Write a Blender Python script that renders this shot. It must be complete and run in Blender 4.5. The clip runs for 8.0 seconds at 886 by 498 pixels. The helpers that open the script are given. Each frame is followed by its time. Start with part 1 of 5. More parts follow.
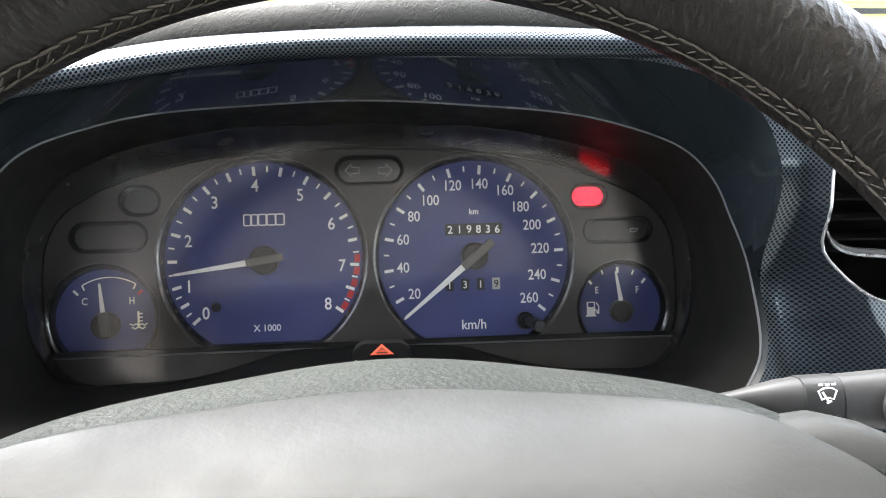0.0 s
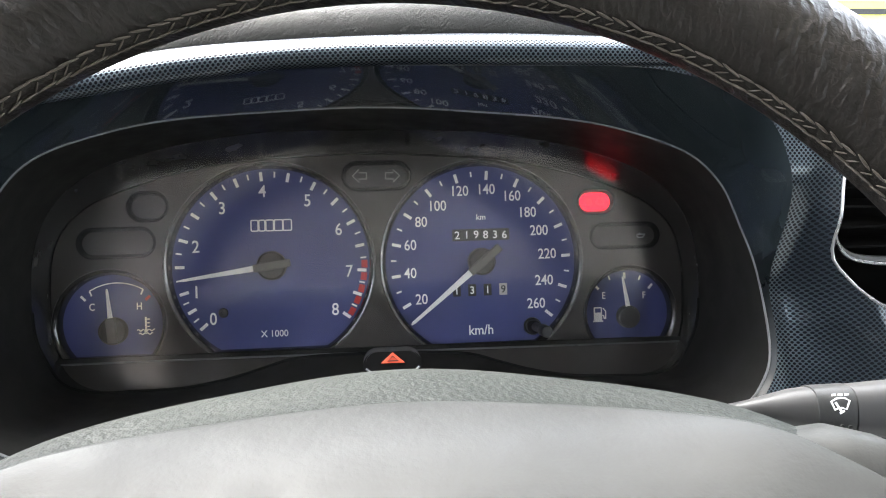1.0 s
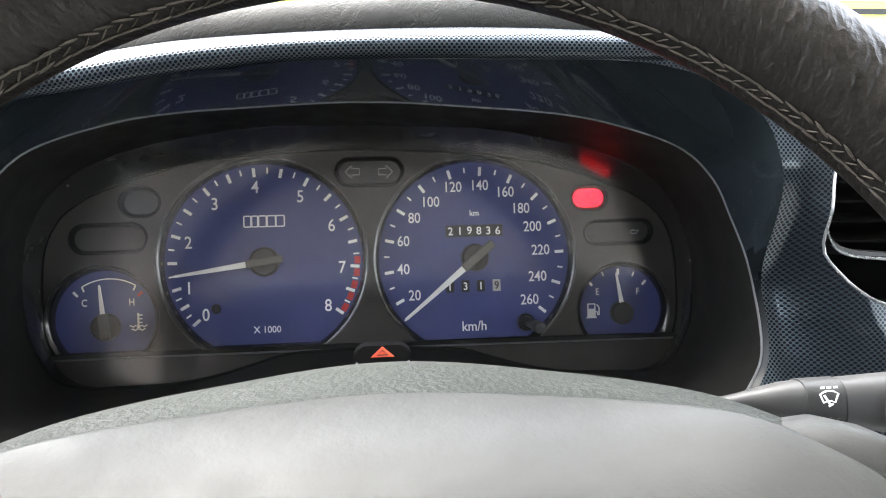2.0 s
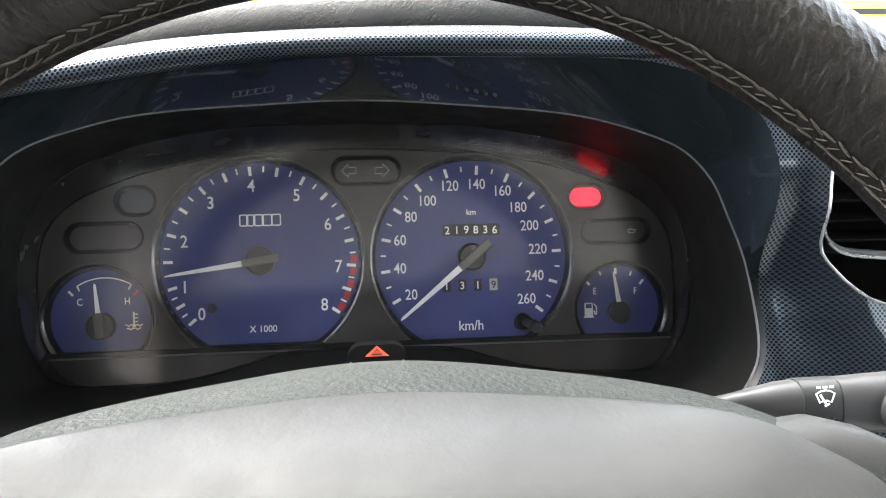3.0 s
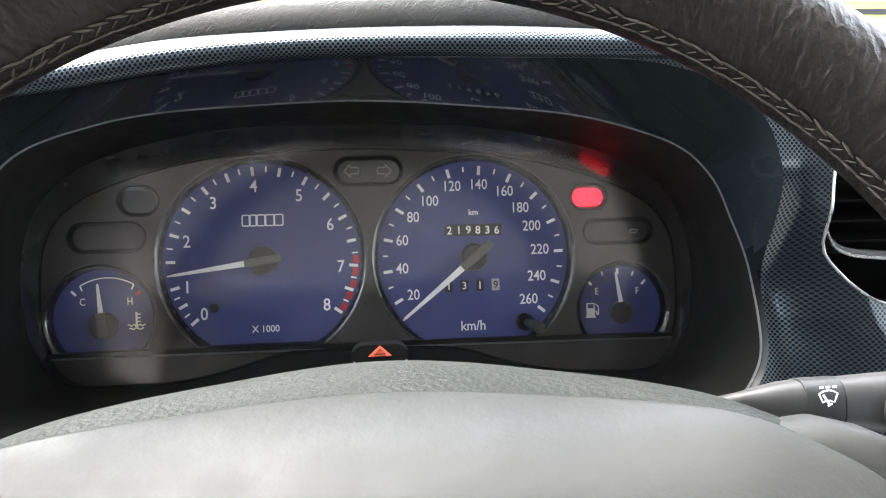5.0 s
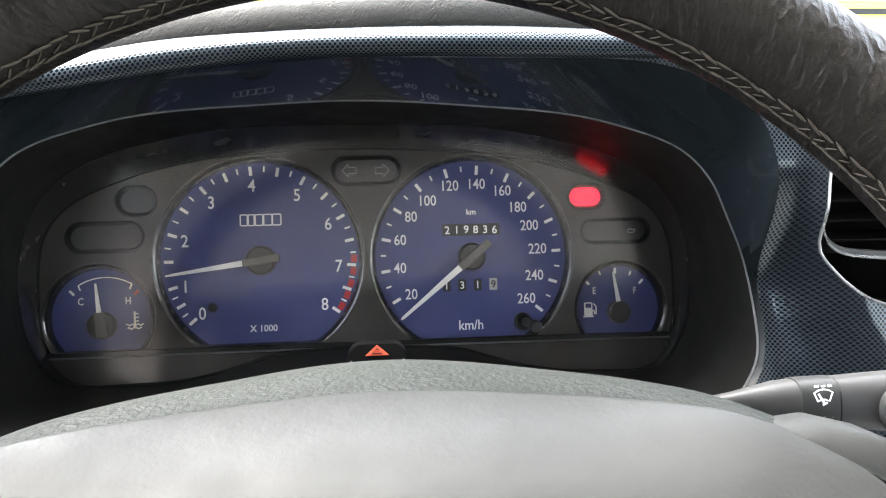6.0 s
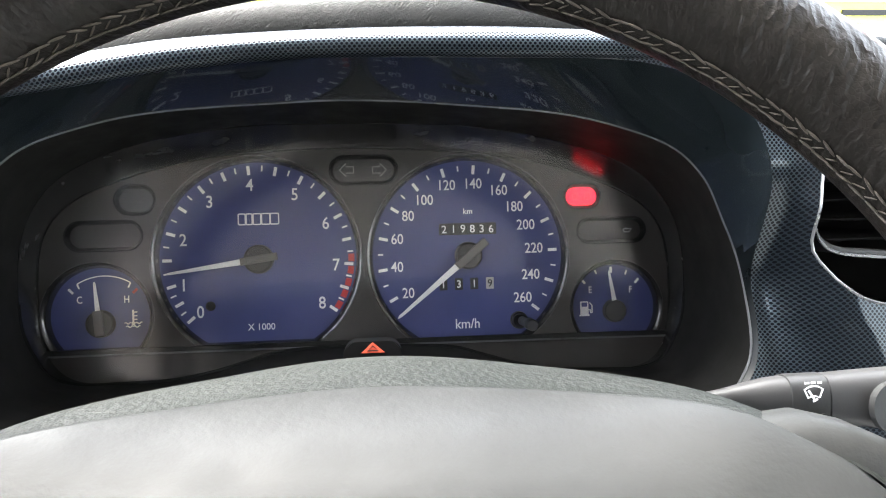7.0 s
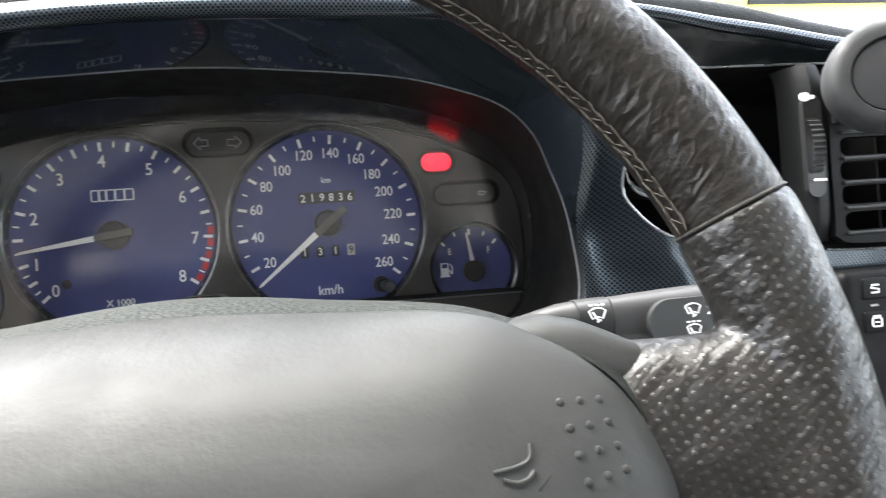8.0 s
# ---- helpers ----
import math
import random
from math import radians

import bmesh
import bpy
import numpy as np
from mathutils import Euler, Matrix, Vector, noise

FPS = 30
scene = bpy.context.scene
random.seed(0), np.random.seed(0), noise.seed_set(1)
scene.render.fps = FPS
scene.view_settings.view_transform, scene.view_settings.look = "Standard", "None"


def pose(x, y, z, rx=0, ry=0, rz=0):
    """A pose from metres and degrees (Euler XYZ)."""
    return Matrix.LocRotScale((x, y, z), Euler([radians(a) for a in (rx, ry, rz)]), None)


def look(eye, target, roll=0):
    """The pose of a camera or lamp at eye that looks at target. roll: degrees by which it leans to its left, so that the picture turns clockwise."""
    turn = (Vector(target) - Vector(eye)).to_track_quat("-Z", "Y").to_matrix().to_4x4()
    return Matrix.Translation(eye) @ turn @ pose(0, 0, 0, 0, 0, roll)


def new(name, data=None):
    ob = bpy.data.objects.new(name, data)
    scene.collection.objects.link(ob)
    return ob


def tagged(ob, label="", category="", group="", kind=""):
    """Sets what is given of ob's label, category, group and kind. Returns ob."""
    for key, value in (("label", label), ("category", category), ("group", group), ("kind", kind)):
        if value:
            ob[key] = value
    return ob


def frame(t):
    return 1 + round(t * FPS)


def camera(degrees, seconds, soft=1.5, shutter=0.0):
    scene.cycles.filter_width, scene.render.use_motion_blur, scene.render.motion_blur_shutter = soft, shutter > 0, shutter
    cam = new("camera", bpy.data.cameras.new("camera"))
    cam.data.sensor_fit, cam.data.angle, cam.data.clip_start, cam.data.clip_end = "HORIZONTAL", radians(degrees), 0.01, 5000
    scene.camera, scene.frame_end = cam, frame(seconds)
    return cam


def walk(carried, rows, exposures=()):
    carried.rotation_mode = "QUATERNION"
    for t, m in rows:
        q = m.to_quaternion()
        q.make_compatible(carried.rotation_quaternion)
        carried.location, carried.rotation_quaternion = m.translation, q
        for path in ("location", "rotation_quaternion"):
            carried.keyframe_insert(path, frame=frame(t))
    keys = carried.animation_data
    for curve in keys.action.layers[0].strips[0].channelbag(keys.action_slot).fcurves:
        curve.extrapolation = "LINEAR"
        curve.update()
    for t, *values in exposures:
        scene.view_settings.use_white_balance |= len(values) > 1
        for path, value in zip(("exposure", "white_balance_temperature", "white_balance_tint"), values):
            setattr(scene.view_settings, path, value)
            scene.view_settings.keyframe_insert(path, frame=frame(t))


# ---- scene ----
from mathutils.bvhtree import BVHTree
from mathutils.geometry import delaunay_2d_cdt as geometry_2d

cam = camera(64.0, 8.0, soft=1.0, shutter=0.12)

# Dash frame: the dial face is its x-z plane, y runs forward; it leans with the instrument panel.
LEAN_BACK, DIAL_HEIGHT = 18.0, 0.95
DASH = pose(0, 0, DIAL_HEIGHT, -LEAN_BACK)
# The steering wheel's frame within it.
WHEEL = Matrix.Translation((0.0027, -0.2872, -0.0817)) @ pose(0, 0, 0, -14.25, 0, -1.7) @ Matrix(((1, 0, 0, 0), (0, 0, -1, 0), (0, 1, 0, 0), (0, 0, 0, 1)))
# seconds, eye in the dash frame (m), yaw, pitch, roll (degrees)
ROWS = [
    (0.0, 0.0014, -0.4428, 0.0033, -5.59, 0.17, 1.90),
    (0.5, -0.0012, -0.4421, 0.0055, -5.65, 0.12, 1.89),
    (1.0, -0.0031, -0.4424, 0.0069, -5.61, 0.17, 1.87),
    (1.5, -0.0035, -0.4428, 0.0064, -5.64, 0.19, 1.88),
    (1.7, -0.0019, -0.4428, 0.0054, -5.64, 0.19, 1.88),
    (2.8, 0.0039, -0.4409, 0.0033, -5.58, 0.18, 1.84),
    (3.0, 0.0035, -0.4409, 0.0036, -5.58, 0.18, 1.84),
    (3.5, 0.0013, -0.4420, 0.0062, -5.56, 0.16, 1.86),
    (4.0, 0.0033, -0.4400, 0.0035, -5.57, 0.20, 1.83),
    (4.5, 0.0029, -0.4412, 0.0034, -5.55, 0.20, 1.82),
    (4.7, 0.0023, -0.4412, 0.0034, -5.55, 0.20, 1.82),
    (5.8, 0.0024, -0.4421, 0.0044, -5.58, 0.17, 1.83),
    (6.0, 0.0034, -0.4421, 0.0035, -5.58, 0.17, 1.83),
    (6.5, 0.0036, -0.4433, 0.0034, -5.56, 0.19, 1.80),
    (7.0, 0.0051, -0.4449, 0.0024, -5.58, 0.23, 1.78),
    (7.2, 0.0090, -0.4470, 0.0010, -5.59, 0.22, 1.84),
    (7.3, 0.0116, -0.4487, 0.0005, -5.64, 0.21, 1.95),
    (7.5, 0.0182, -0.4522, -0.0038, -5.87, 0.19, 2.24),
    (7.6, 0.0202, -0.4523, -0.0051, -6.16, 0.21, 2.43),
    (7.7, 0.0262, -0.4549, -0.0091, -6.40, 0.40, 2.49),
    (7.8, 0.0343, -0.4589, -0.0137, -7.13, 0.30, 3.04),
    (7.9, 0.0421, -0.4620, -0.0172, -8.28, 0.03, 3.72),
    (8.0, 0.0512, -0.4649, -0.0202, -10.66, -0.31, 4.44),
]
walk(cam, [(t, DASH @ pose(x, y, z, 90 + pitch, roll, yaw)) for t, x, y, z, yaw, pitch, roll in ROWS], [(0.0, 4.45, 6500, 7), (7.2, 4.45, 6500, 7), (7.5, 4.32, 6500, 7), (8.0, 4.28, 6500, 7)])

# ---- light ----
world = bpy.data.worlds.new("overcast_sky")
scene.world = world
world.use_nodes = True
wn = world.node_tree.nodes
sky = wn.new("ShaderNodeTexSky")
sky.sky_type, sky.sun_disc = "NISHITA", False
sky.sun_elevation, sky.sun_rotation = radians(60), radians(-48)
sky.air_density, sky.dust_density, sky.ozone_density = 1.0, 4.0, 1.0
haze = wn.new("ShaderNodeHueSaturation")
haze.inputs["Saturation"].default_value = 0.35
world.node_tree.links.new(sky.outputs[0], haze.inputs["Color"])
world.node_tree.links.new(haze.outputs[0], wn["Background"].inputs[0])
wn["Background"].inputs[1].default_value = 0.15
sun_data = bpy.data.lights.new("sun", "SUN")
sun_data.energy, sun_data.angle, sun_data.color = 0.5, radians(60), (1.0, 0.95, 0.88)
sun = new("sun", sun_data)
SUN_FROM = Vector((math.sin(radians(-48)) * math.cos(radians(60)), math.cos(radians(-48)) * math.cos(radians(60)), math.sin(radians(60))))
sun.matrix_basis = look(SUN_FROM * 30, (0, 0, 0))


# ---- materials ----
class Nodes:
    """A small wrapper that wires a principled material."""

    def __init__(self, name, base, rough=0.5, metal=0.0, **more):
        self.mat = bpy.data.materials.new(name)
        self.mat.use_nodes = True
        self.tree = self.mat.node_tree
        self.bsdf = self.tree.nodes["Principled BSDF"]
        self.set("Base Color", (*base, 1.0)), self.set("Roughness", rough), self.set("Metallic", metal)
        for key, value in more.items():
            self.set(key.replace("_", " "), value)

    def set(self, key, value):
        self.bsdf.inputs[key].default_value = value

    def add(self, kind, **values):
        node = self.tree.nodes.new(kind)
        for key, value in values.items():
            node.inputs[key.replace("_", " ")].default_value = value
        return node

    def link(self, a, b):
        self.tree.links.new(a, b)

    def coord(self, which="Object"):
        return self.add("ShaderNodeTexCoord").outputs[which]

    def noise(self, scale, detail=4.0, rough=0.55, where=None):
        node = self.add("ShaderNodeTexNoise", Scale=scale, Detail=detail, Roughness=rough)
        self.link(where or self.coord(), node.inputs["Vector"])
        return node.outputs["Fac"]

    def math(self, op, a, b=0.0, c=0.0):
        node = self.tree.nodes.new("ShaderNodeMath")
        node.operation = op
        for slot, value in enumerate((a, b, c)):
            if isinstance(value, (int, float)):
                node.inputs[slot].default_value = value
            else:
                self.link(value, node.inputs[slot])
        return node.outputs[0]

    def ramp(self, fac, low, high, a=0.3, b=0.7):
        node = self.tree.nodes.new("ShaderNodeValToRGB")
        node.color_ramp.elements[0].position, node.color_ramp.elements[1].position = a, b
        node.color_ramp.elements[0].color, node.color_ramp.elements[1].color = (*low, 1), (*high, 1)
        self.link(fac, node.inputs[0])
        return node.outputs[0]

    def mix(self, fac, a, b):
        node = self.tree.nodes.new("ShaderNodeMix")
        node.data_type = "RGBA"
        self.link(fac, node.inputs[0])
        for slot, value in ((6, a), (7, b)):
            if isinstance(value, tuple):
                node.inputs[slot].default_value = (*value, 1)
            else:
                self.link(value, node.inputs[slot])
        return node.outputs[2]

    def color(self, socket):
        self.link(socket, self.bsdf.inputs["Base Color"])

    def gloss(self, fac, low, high):
        node = self.add("ShaderNodeMapRange", From_Min=0.3, From_Max=0.7, To_Min=low, To_Max=high)
        self.link(fac, node.inputs["Value"])
        self.link(node.outputs[0], self.bsdf.inputs["Roughness"])

    def bump(self, height, strength, distance, under=None):
        node = self.add("ShaderNodeBump", Strength=strength, Distance=distance)
        self.link(height, node.inputs["Height"])
        if under is not None:
            self.link(under, node.inputs["Normal"])
        self.link(node.outputs[0], self.bsdf.inputs["Normal"])
        return node.outputs[0]


def plastic(name, base, rough=0.5, grain=900.0, depth=0.0002, strength=0.35, wave=0.0, **more):
    """Moulded plastic: fine grain, faint smudges."""
    n = Nodes(name, base, rough, **more)
    smudge = n.noise(22.0, 3.0)
    n.color(n.ramp(smudge, tuple(c * 0.93 for c in base), tuple(min(1, c * 1.06) for c in base)))
    n.gloss(n.noise(60.0, 5.0), rough * 0.86, rough * 1.18)
    first = n.bump(n.noise(grain, 2.0), strength, depth)
    if wave:
        n.bump(n.noise(wave, 3.0, 0.5), 0.2, 0.0009, first)
    return n.mat


def leather(name, base, rough, cell, wrinkle, strength, squeeze, turn, gloss=0.36, depth=0.0030, worn=0.3, scuff=0.0):
    """Grained leather: small pebbles over stretched wrinkles, worn lighter in patches."""
    n = Nodes(name, base, rough, Specular_IOR_Level=gloss)
    uv = n.coord("UV")
    stretch = n.add("ShaderNodeMapping")
    stretch.vector_type = "TEXTURE"
    stretch.inputs["Scale"].default_value = (squeeze, 1.0, 1.0)
    stretch.inputs["Rotation"].default_value = (0, 0, turn)
    n.link(uv, stretch.inputs["Vector"])
    fold = n.math("ABSOLUTE", n.math("SUBTRACT", n.noise(wrinkle, 2.0, 0.4, stretch.outputs[0]), 0.5))
    ridge = n.math("SUBTRACT", 1.0, n.math("MINIMUM", n.math("MULTIPLY", fold, 5.0), 1.0))
    patch = n.math("MINIMUM", n.math("MULTIPLY", n.noise(45.0, 2.0, 0.5, uv), 1.0), 1.0)
    warp = n.math("ADD", n.math("MULTIPLY", n.math("MULTIPLY", ridge, patch), 0.75), n.noise(wrinkle * 0.6, 2.0, 0.5, stretch.outputs[0]))
    vor = n.add("ShaderNodeTexVoronoi", Scale=cell)
    vor.feature = "DISTANCE_TO_EDGE"
    n.link(uv, vor.inputs["Vector"])
    pebble = n.math("MINIMUM", n.math("MULTIPLY", vor.outputs["Distance"], 6.0), 1.0)
    wear = n.noise(14.0, 4.0)
    dull = n.mix(wear, tuple(c * 0.7 for c in base), tuple(c * 1.3 for c in base))
    skin = n.mix(n.math("MULTIPLY", ridge, worn), dull, tuple(c * 2.2 for c in base))
    if scuff:
        # a narrow line along the rim where the finish has rubbed through to brown
        split = n.add("ShaderNodeSeparateXYZ")
        n.link(uv, split.inputs[0])
        off = n.math("ABSOLUTE", n.math("SUBTRACT", n.math("ADD", split.outputs[1], n.math("MULTIPLY", n.noise(90.0, 3.0, 0.5, uv), 0.003)), scuff + 0.0015))
        line = n.math("MAXIMUM", n.math("SUBTRACT", 1.0, n.math("DIVIDE", off, 0.0011)), 0.0)
        some = n.math("MAXIMUM", n.math("MULTIPLY", n.math("SUBTRACT", n.noise(38.0, 2.0, 0.5, uv), 0.45), 6.0), 0.0)
        skin = n.mix(n.math("MINIMUM", n.math("MULTIPLY", line, some), 0.8), skin, (0.052, 0.020, 0.012))
    n.color(skin)
    n.gloss(n.noise(120.0, 4.0), rough - 0.1, rough + 0.1)
    first = n.bump(pebble, strength * 0.25, 0.0003)
    n.bump(warp, strength, depth, first)
    return n.mat


def dotted(n, pitch, aspect, radius, where=None):
    """1 inside the dots of a staggered grid laid out in metres."""
    split = n.add("ShaderNodeSeparateXYZ")
    n.link(where or n.coord("UV"), split.inputs[0])
    u, v = n.math("DIVIDE", split.outputs[0], pitch), n.math("DIVIDE", split.outputs[1], pitch * aspect)
    spots = []
    for shift in (0.0, 0.5):
        du = n.math("SUBTRACT", n.math("FRACT", n.math("ADD", u, shift)), 0.5)
        dv = n.math("MULTIPLY", n.math("SUBTRACT", n.math("FRACT", n.math("ADD", v, shift)), 0.5), aspect)
        spots.append(n.math("SQRT", n.math("ADD", n.math("MULTIPLY", du, du), n.math("MULTIPLY", dv, dv))))
    near = n.math("MINIMUM", *spots)
    edge = n.add("ShaderNodeMapRange", From_Min=radius * 1.15, From_Max=radius * 0.8, To_Min=0.0, To_Max=1.0)
    n.link(near, edge.inputs["Value"])
    return edge.outputs[0]


def dotted_trim():
    n = Nodes("dotted_trim", (0.1, 0.12, 0.15), 0.33, 0.85, Coat_Weight=0.25, Coat_Roughness=0.07)
    dots = dotted(n, 0.0021, 1.2, 0.32)
    cloud = n.noise(40.0, 3.0)
    ground = n.ramp(cloud, (0.043, 0.055, 0.066), (0.057, 0.071, 0.083))
    n.color(n.mix(dots, ground, (0.004, 0.005, 0.008)))
    n.link(n.math("MULTIPLY", n.math("SUBTRACT", 1.0, dots), 0.85), n.bsdf.inputs["Metallic"])
    n.link(n.math("MULTIPLY", n.math("SUBTRACT", 1.0, dots), 0.4), n.bsdf.inputs["Specular IOR Level"])
    n.bump(n.math("SUBTRACT", 1.0, dots), 0.25, 0.0002)
    return n.mat


def perforated_leather():
    base = (0.0062, 0.0055, 0.0051)
    n = Nodes("perforated_leather", base, 0.34)
    flat = n.add("ShaderNodeMapping")
    flat.inputs["Rotation"].default_value = WHEEL.to_3x3().inverted().to_euler()
    n.link(n.coord(), flat.inputs["Vector"])
    plane = n.add("ShaderNodeMapping")
    plane.inputs["Rotation"].default_value = (0, 0, 0.30)
    n.link(flat.outputs[0], plane.inputs["Vector"])
    worn = n.add("ShaderNodeMapRange", From_Min=0.42, From_Max=0.58, To_Min=0.45, To_Max=1.0)
    n.link(n.noise(60.0, 3.0), worn.inputs["Value"])
    dots = n.math("MULTIPLY", dotted(n, 0.0038, 1.15, 0.16, plane.outputs[0]), worn.outputs[0])
    wear = n.noise(25.0, 5.0)
    n.color(n.mix(dots, n.ramp(wear, tuple(c * 0.7 for c in base), tuple(c * 1.6 for c in base)), (0.030, 0.0275, 0.026)))
    n.gloss(n.noise(160.0, 4.0), 0.32, 0.50)
    stretch = n.add("ShaderNodeMapping")
    stretch.vector_type = "TEXTURE"
    stretch.inputs["Scale"].default_value = (2.8, 1.0, 1.0)
    stretch.inputs["Rotation"].default_value = (0, 0, 0.7)
    n.link(flat.outputs[0], stretch.inputs["Vector"])
    first = n.bump(dots, 0.4, 0.0005)
    second = n.bump(n.noise(330.0, 2.0, 0.45, stretch.outputs[0]), 0.5, 0.0016, first)
    n.bump(n.noise(90.0, 2.0, 0.5, stretch.outputs[0]), 0.5, 0.0030, second)
    return n.mat


def glowing(name, color, strength):
    n = Nodes(name, color, 0.35)
    n.set("Emission Color", (*color, 1)), n.set("Emission Strength", strength)
    return n.mat


M_RIM = leather("black_leather", (0.0080, 0.0067, 0.0057), 0.42, 620.0, 240.0, 0.58, 2.2, 1.2, 0.27, 0.0016, 0.4, scuff=0.0145)
M_PERF = perforated_leather()
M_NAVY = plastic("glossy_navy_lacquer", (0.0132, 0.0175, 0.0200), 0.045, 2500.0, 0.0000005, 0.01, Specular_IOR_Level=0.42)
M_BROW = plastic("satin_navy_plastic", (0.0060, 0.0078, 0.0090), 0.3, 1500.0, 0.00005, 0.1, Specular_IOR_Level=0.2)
M_BEAD = plastic("grey_bead", (0.115, 0.12, 0.125), 0.3, 2000.0, 0.00003, 0.1)
M_DASH = leather("dash_pad_skin", (0.0070, 0.0076, 0.0074), 0.44, 900.0, 700.0, 0.46, 1.6, 0.9, 0.19, 0.0006, 0.3)
M_TRIM = dotted_trim()
M_PAD = plastic("grey_airbag_plastic", (0.0365, 0.0374, 0.0366), 0.5, 700.0, 0.0003, 0.25, wave=230.0, Specular_IOR_Level=0.2)
M_SHELL = plastic("grey_shell_plastic", (0.0190, 0.0216, 0.0198), 0.62, 420.0, 0.0009, 0.9, Specular_IOR_Level=0.2)
M_MASK = plastic("warm_grey_mask", (0.034, 0.0305, 0.028), 0.5, 1500.0, 0.0001, 0.25)
M_DIAL = plastic("blue_dial", (0.046, 0.057, 0.190), 0.6, 2600.0, 0.00005, 0.2)
M_PRINT = plastic("white_print", (0.88, 0.88, 0.88), 0.6, 2600.0, 0.00004, 0.1)
M_RED = plastic("red_print", (0.55, 0.03, 0.035), 0.6, 2600.0, 0.00004, 0.1)
M_GREY = plastic("grey_print", (0.27, 0.265, 0.25), 0.6, 2600.0, 0.00004, 0.1)
M_BLACK = plastic("black_plastic", (0.012, 0.012, 0.012), 0.48, 900.0, 0.0002, 0.3)
M_SHROUD = plastic("black_shroud", (0.0150, 0.0147, 0.0140), 0.55, 1200.0, 0.00012, 0.25, Specular_IOR_Level=0.06)
M_GLOSS = plastic("glossy_black_liner", (0.022, 0.021, 0.020), 0.24, 2500.0, 0.00001, 0.1, Specular_IOR_Level=0.4)
M_RING = Nodes("dark_satin_ring", (0.012, 0.0115, 0.011), 0.20, Specular_IOR_Level=1.0).mat
M_BEZEL = plastic("satin_bezel_edge", (0.03, 0.029, 0.028), 0.30, 2000.0, 0.00003, 0.1)
M_HUB = plastic("dark_hub", (0.018, 0.0165, 0.0155), 0.45, 2000.0, 0.00003, 0.1)
M_STRIP = plastic("dark_warm_strip", (0.024, 0.021, 0.019), 0.5, 1500.0, 0.0001, 0.25)
M_CAP = plastic("grey_needle_cap", (0.100, 0.092, 0.084), 0.4, 2000.0, 0.00003, 0.1)
M_COLUMN = plastic("column_plastic", (0.030, 0.028, 0.027), 0.5, 700.0, 0.0003, 0.4)
M_STALK = plastic("stalk_plastic", (0.036, 0.036, 0.037), 0.45, 1500.0, 0.0001, 0.25, Specular_IOR_Level=0.3)
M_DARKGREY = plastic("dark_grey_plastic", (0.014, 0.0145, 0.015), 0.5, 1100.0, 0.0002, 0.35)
M_VENT = plastic("vent_black", (0.0045, 0.0046, 0.0048), 0.50, 1100.0, 0.0002, 0.3, Specular_IOR_Level=0.10)
M_DUCT = plastic("duct_black", (0.0025, 0.0025, 0.0025), 0.8, 1100.0, 0.0002, 0.3, Specular_IOR_Level=0.2)
M_EDGE = plastic("satin_silver_edge", (0.36, 0.37, 0.38), 0.28, 2000.0, 0.00003, 0.1, metal=0.8)
M_RUBBER = plastic("grey_rubber", (0.0058, 0.0066, 0.0076), 0.75, 1200.0, 0.0002, 0.4)
M_THREAD = plastic("beige_thread", (0.072, 0.061, 0.050), 0.75, 3000.0, 0.0002, 0.6)
M_SEAM = plastic("dark_seam_edge", (0.018, 0.0155, 0.013), 0.7, 3000.0, 0.0002, 0.6)
M_NEEDLE = plastic("white_needle", (0.85, 0.84, 0.82), 0.45, 2600.0, 0.00003, 0.1)
M_DRUM = plastic("grey_white_drum", (0.42, 0.40, 0.38), 0.6, 2600.0, 0.00004, 0.1)
M_ORANGE = plastic("orange_red_triangle", (0.72, 0.10, 0.05), 0.5, 2600.0, 0.00003, 0.1)
M_LAMP = glowing("red_lamp_lens", (1.0, 0.005, 0.020), 0.22)
M_LAMP_MARK = glowing("red_lamp_mark", (0.30, 0.002, 0.008), 0.05)
M_YELLOW = plastic("yellow_sheet", (0.80, 0.82, 0.12), 0.7, 300.0, 0.0002, 0.3)
M_WHITE = plastic("white_sheet", (0.8, 0.8, 0.78), 0.7, 300.0, 0.0002, 0.3)
# unseen cabin linings, paled or darkened to steer light onto the dials
M_TRIMGREY = plastic("grey_headlining", (0.68, 0.66, 0.64), 0.9, 500.0, 0.0004, 0.5)
M_SEAT = plastic("dark_cloth", (0.05, 0.05, 0.052), 0.9, 300.0, 0.0005, 0.5)
M_DOOR = plastic("door_lining", (0.60, 0.60, 0.59), 0.7, 300.0, 0.0005, 0.5)


def clear_lens():
    """Thin clear moulded plastic with a light film of dust that softens its reflections."""
    n = Nodes("clear_instrument_lens", (1, 1, 1), 0.1)
    see = n.add("ShaderNodeBsdfTransparent")
    shine = n.add("ShaderNodeBsdfAnisotropic")
    shine.inputs["Roughness"].default_value = 0.13
    mix = n.tree.nodes.new("ShaderNodeMixShader")
    mix.inputs[0].default_value = 0.047
    n.link(see.outputs[0], mix.inputs[1]), n.link(shine.outputs[0], mix.inputs[2])
    n.link(mix.outputs[0], n.tree.nodes["Material Output"].inputs["Surface"])
    n.tree.nodes.remove(n.bsdf)
    return n.mat


M_LENS = clear_lens()


